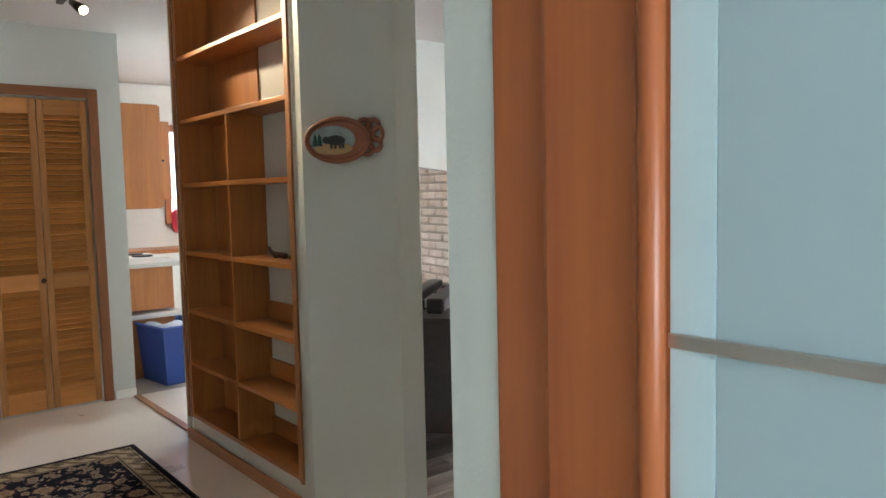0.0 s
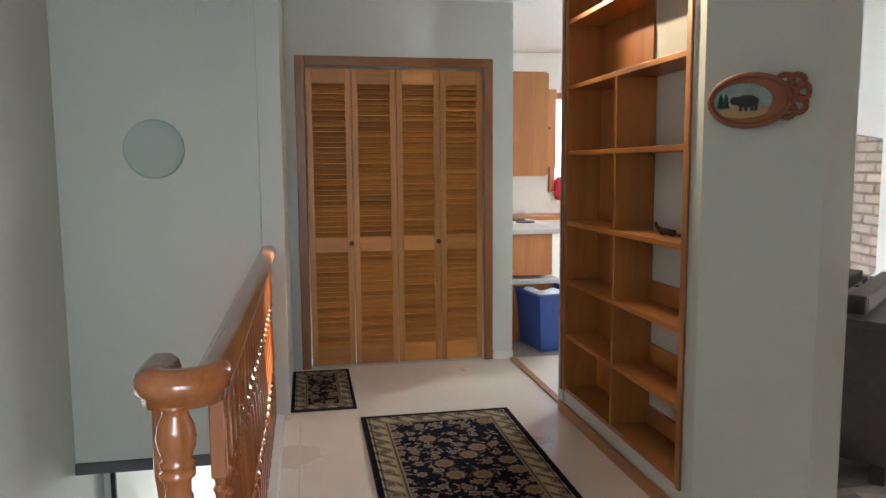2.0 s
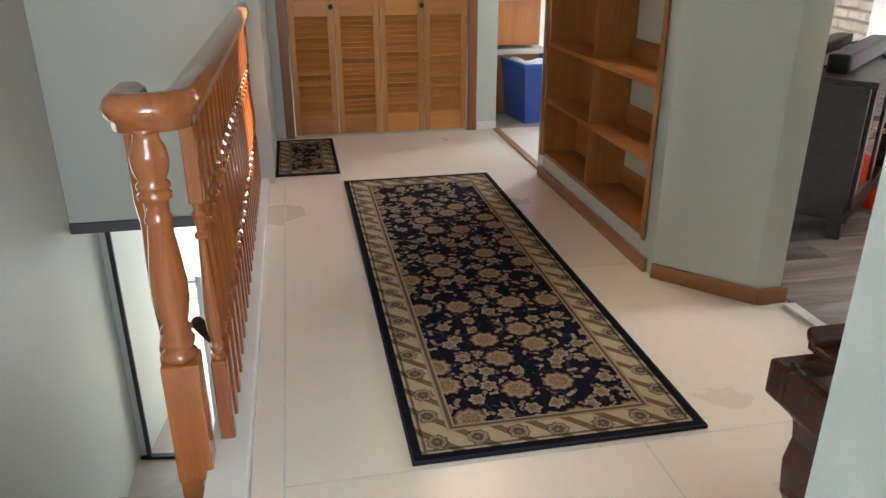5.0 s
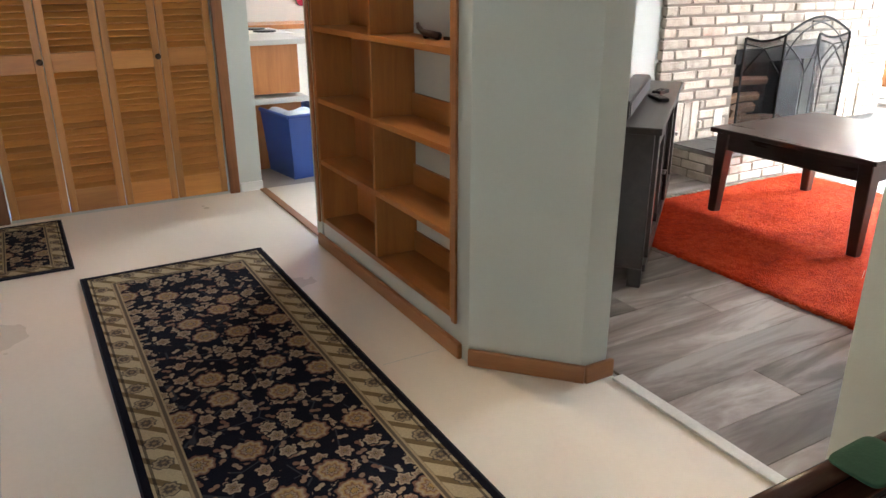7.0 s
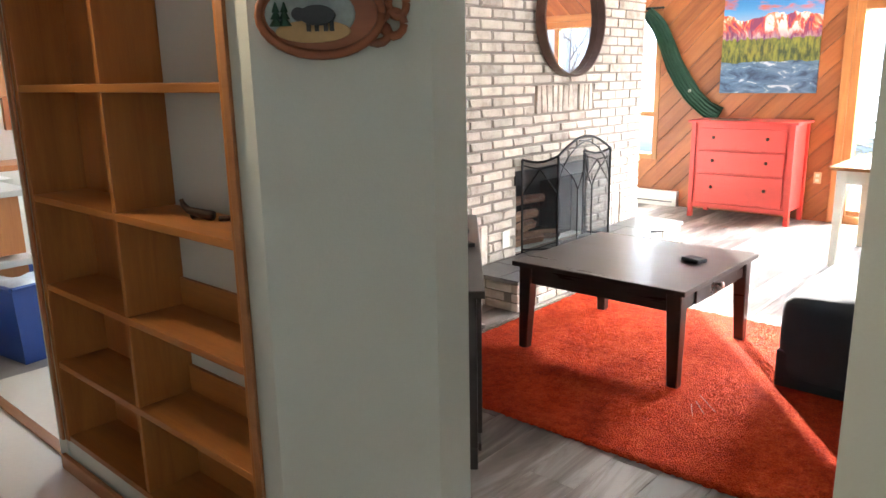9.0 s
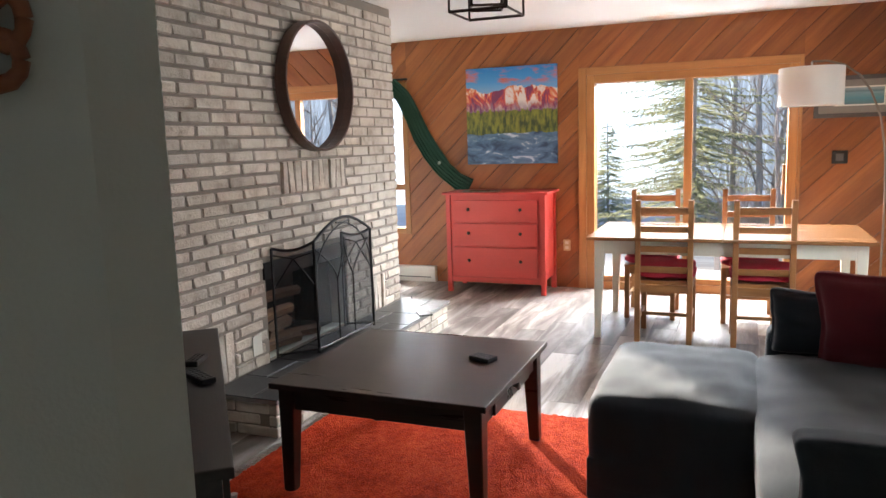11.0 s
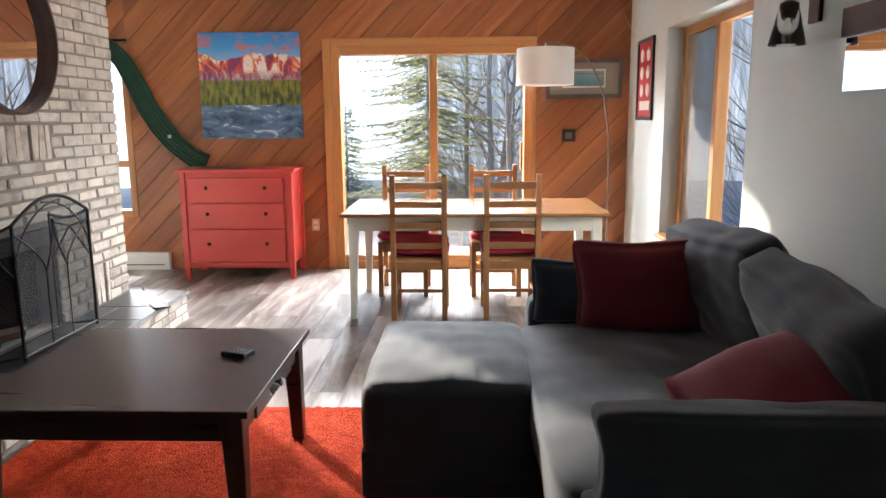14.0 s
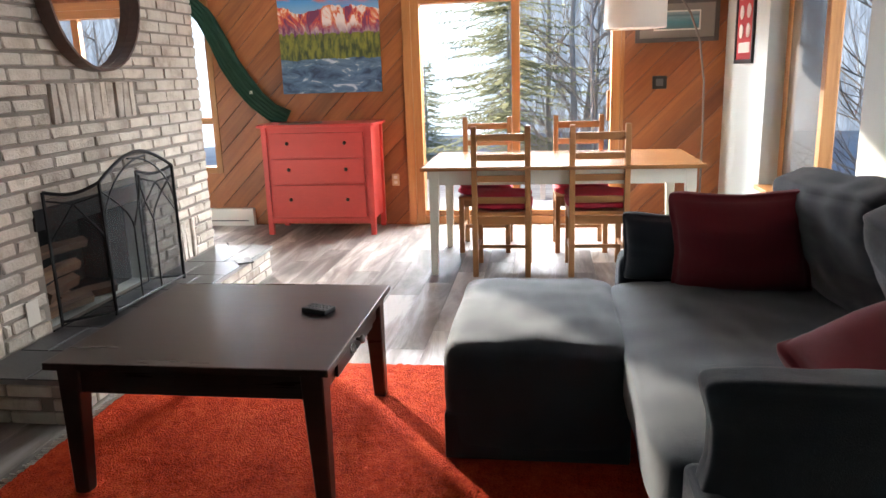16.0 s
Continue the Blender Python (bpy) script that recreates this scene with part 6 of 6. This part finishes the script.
    for i in range(len(xs) - 1):
        cut = 0.14 + 0.12 * (i % 2)
        for ya, yb in ((-0.014, cut), (cut + 0.006, HD - 0.004)):
            part("slate_tile", bx(xs[i], ya, HZ - 0.006, xs[i + 1] - 0.006, yb, HZ, 0.002, 1), M["slate"], h)
    pk = thing("fire_poker", 6.33, 4.20, 0.2095, 35, "black fire tool lying on the hearth", "fire tool")
    part("shaft", tube(bmesh.new(), [(-0.22, 0, 0.008), (0.2, 0, 0.008), (0.24, 0, 0.03)], 0.006, 6), M["black_metal"], pk)
    part("blade", bx(-0.34, -0.05, 0.002, -0.20, 0.05, 0.012, 0.003), M["black_metal"], pk)


fireplace()


def fire_screen():
    s = thing("fire_screen", 0, 0, 0.2095, 0, "three-panel black wire fire screen with an arched centre", "fire screen")
    P = [(4.81, 4.435), (4.985, 4.255), (5.68, 4.24), (5.60, 4.42)]
    h0 = 0.69

    def top(i, u):
        if i == 1:
            return h0 + 0.0 + 0.115 * math.sin(math.pi * u)
        v = u if i == 0 else 1 - u
        return h0 - 0.02 - 0.03 * math.sin(math.pi * v) + 0.02 * v
    for i in range(3):
        a, c = Vector((*P[i], 0)), Vector((*P[i + 1], 0))

        def at(u, z):
            p = a.lerp(c, u)
            return (p.x, p.y, z)
        n = 16
        fr = tube(bmesh.new(), [at(0, 0.01), at(0, top(i, 0))], 0.009, 6)
        tube(fr, [at(1, 0.01), at(1, top(i, 1))], 0.009, 6)
        tube(fr, [at(0, 0.03), at(1, 0.03)], 0.008, 6)
        tube(fr, [at(k / n, top(i, k / n)) for k in range(n + 1)], 0.009, 6)
        fm = part("panel_frame", fr, M["black_metal"], s)
        m = bmesh.new()
        lo = [m.verts.new(at(k / n, 0.03)) for k in range(n + 1)]
        hi = [m.verts.new(at(k / n, top(i, k / n))) for k in range(n + 1)]
        for k in range(n):
            m.faces.new((lo[k], lo[k + 1], hi[k + 1], hi[k]))
        part("mesh", m, M["wire_mesh"], fm, "fine black wire mesh")
        d = bmesh.new()
        if i == 1:
            for u0, u1 in ((0.0, 0.62), (1.0, 0.38)):
                tube(d, [at(u0 + (u1 - u0) * (1 - math.cos(k / 10 * math.pi / 2)), 0.42 + (top(1, u0 + (u1 - u0)) - 0.44) * math.sin(k / 10 * math.pi / 2)) for k in range(11)], 0.005, 5)
            for u in (0.36, 0.64):
                tube(d, [at(u, 0.03), at(u, 0.42)], 0.005, 5)
                tube(d, [at(u + (0.5 - u) * math.sin(k / 8 * math.pi / 2), 0.42 + 0.26 * (k / 8)) for k in range(9)], 0.005, 5)
                tube(d, [at(u + ((0.02 if u < 0.5 else 0.98) - u) * (k / 8) ** 1.6, 0.42 + 0.22 * (k / 8)) for k in range(9)], 0.005, 5)
        else:
            for e in (0, 1):
                tube(d, [at(e, 0.42), at(0.5, 0.60), at(1 - e, top(i, 0.5) - 0.02)], 0.005, 5)
        part("scrollwork", d, M["black_metal"], fm, "thin curved bars")


fire_screen()


def round_mirror():
    m = thing("round_mirror", 5.375, FIRE - 0.012, 1.835, 0, "round wall mirror with a deep dark wooden rim", "mirror")
    r, d = 0.405, 0.078
    b = bmesh.new()
    seg = 56
    rings = []
    for rr, y in ((r, 0.0), (r, -d), (r - 0.014, -d), (r - 0.014, -0.02)):
        rings.append([b.verts.new((rr * math.cos(2 * math.pi * i / seg), y, rr * math.sin(2 * math.pi * i / seg))) for i in range(seg)])
    for A, Bq in zip(rings, rings[1:] + rings[:1]):
        for i in range(seg):
            j = (i + 1) % seg
            b.faces.new((A[i], A[j], Bq[j], Bq[i]))
    part("rim", b, M["mirror_rim"], m, "deep dark rim")
    g = part("glass", lathe(bmesh.new(), [(r - 0.016, 0.0), (r - 0.016, 0.006)], seg), M["mirror"], m)
    g.matrix_basis = pose(0, -0.014, 0, 90)


round_mirror()

# ---------------------------------------------------------------- outside


def outside():
    g = struct("ground", bx(-400, -400, -3.6, 400, 400, -3.5), M["ground"], "frosted sloping ground around the house", "ground")
    d = thing("deck", END + 0.17, -0.6, 0, 0, "frosted wooden deck outside the patio door", "deck", kind="structure")
    bd = None
    for i in range(22):
        x = 0.01 + i * 0.145
        if bd is None:
            bd = part("board", bx(0, 0, -0.09, 0.138, 7.2, -0.06, 0.003, 1), M["deck"], d)
            bd.matrix_basis = pose(x, 0, 0)
        else:
            share("board", bd, d, x, 0, 0)
    bl = thing("deck_bench", 9.9, 2.05, -0.06, 0, "pale deck bench with frost", "bench")
    part("seat", bx(0, 0, 0.42, 0.35, 0.62, 0.46, 0.004), M["snow"], bl)
    for y in (0.05, 0.52):
        part("leg", bx(0.05, y, 0, 0.30, y + 0.06, 0.419, 0.003), M["deck"], bl)
    # Upright glowing sheet that carries the painted haze.
    b = bmesh.new()
    n = 90
    lo, hi = [], []
    for i in range(n + 1):
        a = -1.4 + 2.8 * i / n
        R = 54
        h = 9 + 4 * noise.noise(Vector((a * 2.0, 3, 0))) + 1.0 * noise.noise(Vector((a * 26, 1, 0)))
        lo.append(b.verts.new((8 + R * math.cos(a), R * math.sin(a), -4)))
        hi.append(b.verts.new((8 + R * math.cos(a), R * math.sin(a), h)))
    for i in range(n):
        b.faces.new((lo[i], lo[i + 1], hi[i + 1], hi[i]))
    struct("backdrop_hill", b, M["hill"], "glowing backdrop of a wooded hillside with painted haze", "backdrop")


def spruce(x, y, z, h, r, seed, label, fill=1.0):
    rr = random.Random(seed)
    t = thing("spruce_tree", x, y, z, 0, label, "tree", "trees outside")
    part("trunk", tube(bmesh.new(), [(0, 0, 0), (0.03, 0, h * 0.5), (0, 0.02, h)], 0.07, 8, 0.012), M["bark"], t, "", True)
    verts, faces = [], []
    levels = int(h / 0.21)
    for k in range(levels):
        f = k / levels
        zz = h * (0.10 + 0.88 * f)
        ln = r * (1 - f) ** 0.85 * rr.uniform(0.75, 1.1) + 0.08
        for q in range(int(13 * fill)):
            a = rr.uniform(0, 2 * math.pi)
            zj = rr.uniform(-0.40, 0.40)
            L = ln * rr.uniform(0.65, 1.1)
            ca, sa = math.cos(a), math.sin(a)
            steps = max(3, int(L / 0.09))
            for s in range(steps):
                u = (s + 1) / steps
                d = L * u
                px, py, pz = d * ca, d * sa, zz + zj - 0.30 * d + 0.16 * d * u
                for side in (-1, 1, 0):
                    tl = 0.15 * (1.25 - u) + 0.05
                    ta = a + side * rr.uniform(0.5, 1.1)
                    dx, dy, dz = tl * math.cos(ta), tl * math.sin(ta), rr.uniform(-0.10, 0.02)
                    w = 0.018
                    i0 = len(verts)
                    verts += [(px - w * sa, py + w * ca, pz), (px + w * sa, py - w * ca, pz), (px + dx, py + dy, pz + dz), (px + dx * 0.4, py + dy * 0.4, pz + dz * 0.4 + 0.02)]
                    faces += [(i0, i0 + 1, i0 + 2), (i0, i0 + 2, i0 + 3)]
    me = bpy.data.meshes.new("crown")
    me.from_pydata(verts, [], faces)
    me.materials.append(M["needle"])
    o = new("crown", me)
    o.parent = t


def thicket(x, y, z, h, seed):
    """A shrub of many thin upright stems with fine side twigs."""
    rr = random.Random(seed)
    t = thing("shrub", x, y, z, 0, "bare sunlit tangled shrub beyond the deck", "shrub", "shrubs outside")
    cb = bmesh.new()
    for k in range(26):
        a, q = rr.uniform(0, 6.28), rr.uniform(0.2, 1.0)
        d = Vector((0.5 * q * math.cos(a), 0.5 * q * math.sin(a), h * rr.uniform(0.6, 1.0)))
        pts = [Vector((0.1 * math.cos(a), 0.1 * math.sin(a), 0)) + d * (i / 5) + Vector((rr.uniform(-1, 1), rr.uniform(-1, 1), 0)) * 0.07 * (i > 0) for i in range(6)]
        tube(cb, pts, 0.012, 4, 0.004)
        for m in range(14):
            u = rr.uniform(0.35, 1.0) * 4.99
            p = pts[int(u)].lerp(pts[int(u) + 1], u - int(u))
            e = p + Vector((rr.uniform(-1, 1), rr.uniform(-1, 1), rr.uniform(-0.2, 0.9))) * 0.34
            tube(cb, [p, p.lerp(e, 0.5) + Vector((0, 0, rr.uniform(-0.03, 0.05))), e], 0.005, 3, 0.002)
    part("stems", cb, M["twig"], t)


def bare_tree(x, y, z, h, seed, label):
    rr = random.Random(seed)
    t = thing("bare_tree", x, y, z, 0, label, "tree", "trees outside")
    tb, cb = bmesh.new(), bmesh.new()
    lean = Vector((rr.uniform(-0.10, 0.10), rr.uniform(-0.16, 0.16), 1))
    pts = [lean * (h * k / 6) + Vector((rr.uniform(-1, 1), rr.uniform(-1, 1), 0)) * 0.05 * (k > 0) for k in range(7)]
    tube(tb, pts, 0.055 + 0.006 * h, 7, 0.012)

    def branch(p, d, L, r, lev):
        q = [p]
        for k in range(3):
            d = (d + Vector((rr.uniform(-1, 1), rr.uniform(-1, 1), rr.uniform(-0.4, 0.9))) * 0.22).normalized()
            q.append(q[-1] + d * L / 3)
        tube(cb, q, r, 4 if lev else 5, r * 0.35)
        if lev < 2:
            for k in range(4 if lev == 0 else 3):
                b = q[1 + k % 3]
                nd = (d + Vector((rr.uniform(-1, 1), rr.uniform(-1, 1), rr.uniform(-0.2, 0.8))) * 0.75).normalized()
                branch(b, nd, L * 0.55, r * 0.5, lev + 1)
    for k in range(22):
        u = rr.uniform(0.18, 0.98)
        i = min(int(u * 6), 5)
        p = pts[i].lerp(pts[i + 1], u * 6 - i)
        a = rr.uniform(0, 6.28)
        branch(p, Vector((math.cos(a), math.sin(a), rr.uniform(0.3, 1.1))).normalized(), h * 0.26 * (1.2 - u), 0.016, 0)
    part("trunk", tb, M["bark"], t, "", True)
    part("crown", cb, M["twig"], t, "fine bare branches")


outside()
spruce(15.2, 2.70, -3.5, 9.5, 3.0, 5, "tall sunlit yellow-green spruce standing beyond the deck", 0.45)
spruce(21.0, 6.6, -3.5, 6.8, 1.5, 6, "smaller hazy blue-green spruce beyond the deck")
spruce(26.0, 6.0, -3.5, 5.4, 1.6, 7, "far hazy spruce beyond the deck")
spruce(20.0, 3.0, -3.5, 8.4, 2.2, 8, "hazy spruce behind the birches beyond the deck", 0.6)
wood_rng = random.Random(4)
for i in range(13):
    bare_tree(wood_rng.uniform(12.0, 17.0), wood_rng.uniform(-0.6, 2.6), -3.5, wood_rng.uniform(5.0, 8.8), 40 + i, "leafless pale birch beyond the deck")
for i in range(8):
    thicket(wood_rng.uniform(12.5, 15.5), wood_rng.uniform(-0.4, 3.2), -3.5, wood_rng.uniform(3.6, 4.8), 20 + i)
for i in range(26):
    bare_tree(wood_rng.uniform(7.0, 15.0), wood_rng.uniform(-7.5, -2.2), -3.5, wood_rng.uniform(7.5, 9.8), 70 + i, "leafless grey birch outside the side window")

# ---------------------------------------------------------------- cedar boards on the end wall, floor planks


def clip(poly, a, b, c):
    """Keeps the part of a flat outline where a*u + b*v >= c."""
    out = []
    for i, p in enumerate(poly):
        q = poly[(i + 1) % len(poly)]
        dp, dq = a * p[0] + b * p[1] - c, a * q[0] + b * q[1] - c
        if dp >= 0:
            out.append(p)
        if (dp >= 0) != (dq >= 0):
            k = dp / (dp - dq)
            out.append((p[0] + k * (q[0] - p[0]), p[1] + k * (q[1] - p[1])))
    return out


def cedar_boards():
    w = thing("wall_cedar", END, 0, 0, 0, "cedar boards laid diagonally over the whole end wall", "wall", kind="structure")
    cells = [(SIDE + 0.001, 1.429, 0.0, H), (1.429, 3.356, 2.111, H), (3.356, LWIN[0], 0.0, H), (LWIN[0], LWIN[1], 0.0, LWIN[2]), (LWIN[0], LWIN[1], LWIN[3], H), (LWIN[1], BACK, 0.0, H)]
    pitch, s = 0.165, math.sqrt(0.5)
    # u = y; boards rise towards smaller y
    for y0, y1, z0, z1 in cells:
        ks = [s * (y + z) for y in (y0, y1) for z in (z0, z1)]
        for k in range(int(min(ks) // pitch), int(max(ks) // pitch) + 1):
            p = [(y0, z0), (y1, z0), (y1, z1), (y0, z1)]
            p = clip(p, s, s, k * pitch + 0.003)
            p = clip(p, -s, -s, -((k + 1) * pitch - 0.003)) if len(p) > 2 else p
            if len(p) < 3:
                continue
            cy, cz = sum(q[0] for q in p) / len(p), sum(q[1] for q in p) / len(p)
            b = bmesh.new()
            # mesh lies along local x, so that the grain follows the board
            loc = [((-(q[0] - cy) + (q[1] - cz)) * s, ((q[0] - cy) + (q[1] - cz)) * s) for q in p]
            slab_poly(b, loc, 0.0, 0.018)
            o = part("board", b, M["cedar"], w)
            m = Matrix(((0, 0, -1, -0.001), (-s, s, 0, cy), (s, s, 0, cz), (0, 0, 0, 1)))
            o.matrix_basis = m


cedar_boards()


def planks():
    f = thing("floor_living", 0, 0, -0.0115, 0, "grey-brown laminate plank floor", "floor", kind="structure")
    w, L = 0.19, 1.22
    y = SIDE + 0.02
    r = 0
    while y < BACK - 0.02:
        ye = min(y + w, BACK - 0.005)
        x = 2.014 if y < 4.5 else 6.62
        xe = END - 0.024
        x1 = x + L * (0.35 + 0.23 * ((r * 3) % 4)) - (0.0 if (r * 3) % 4 else 0.0)
        while x < xe - 0.01:
            e = min(x1, xe)
            if e - x > 0.03:
                b = box(bmesh.new(), 0, 0, 0, e - x - 0.0015, ye - y - 0.0015, 0.0113, 0.0012, 1)
                o = part("plank", b, M["plank"], f)
                o.matrix_basis = pose(x, y, 0)
            x, x1 = e, e + L
        y = ye
        r += 1


planks()
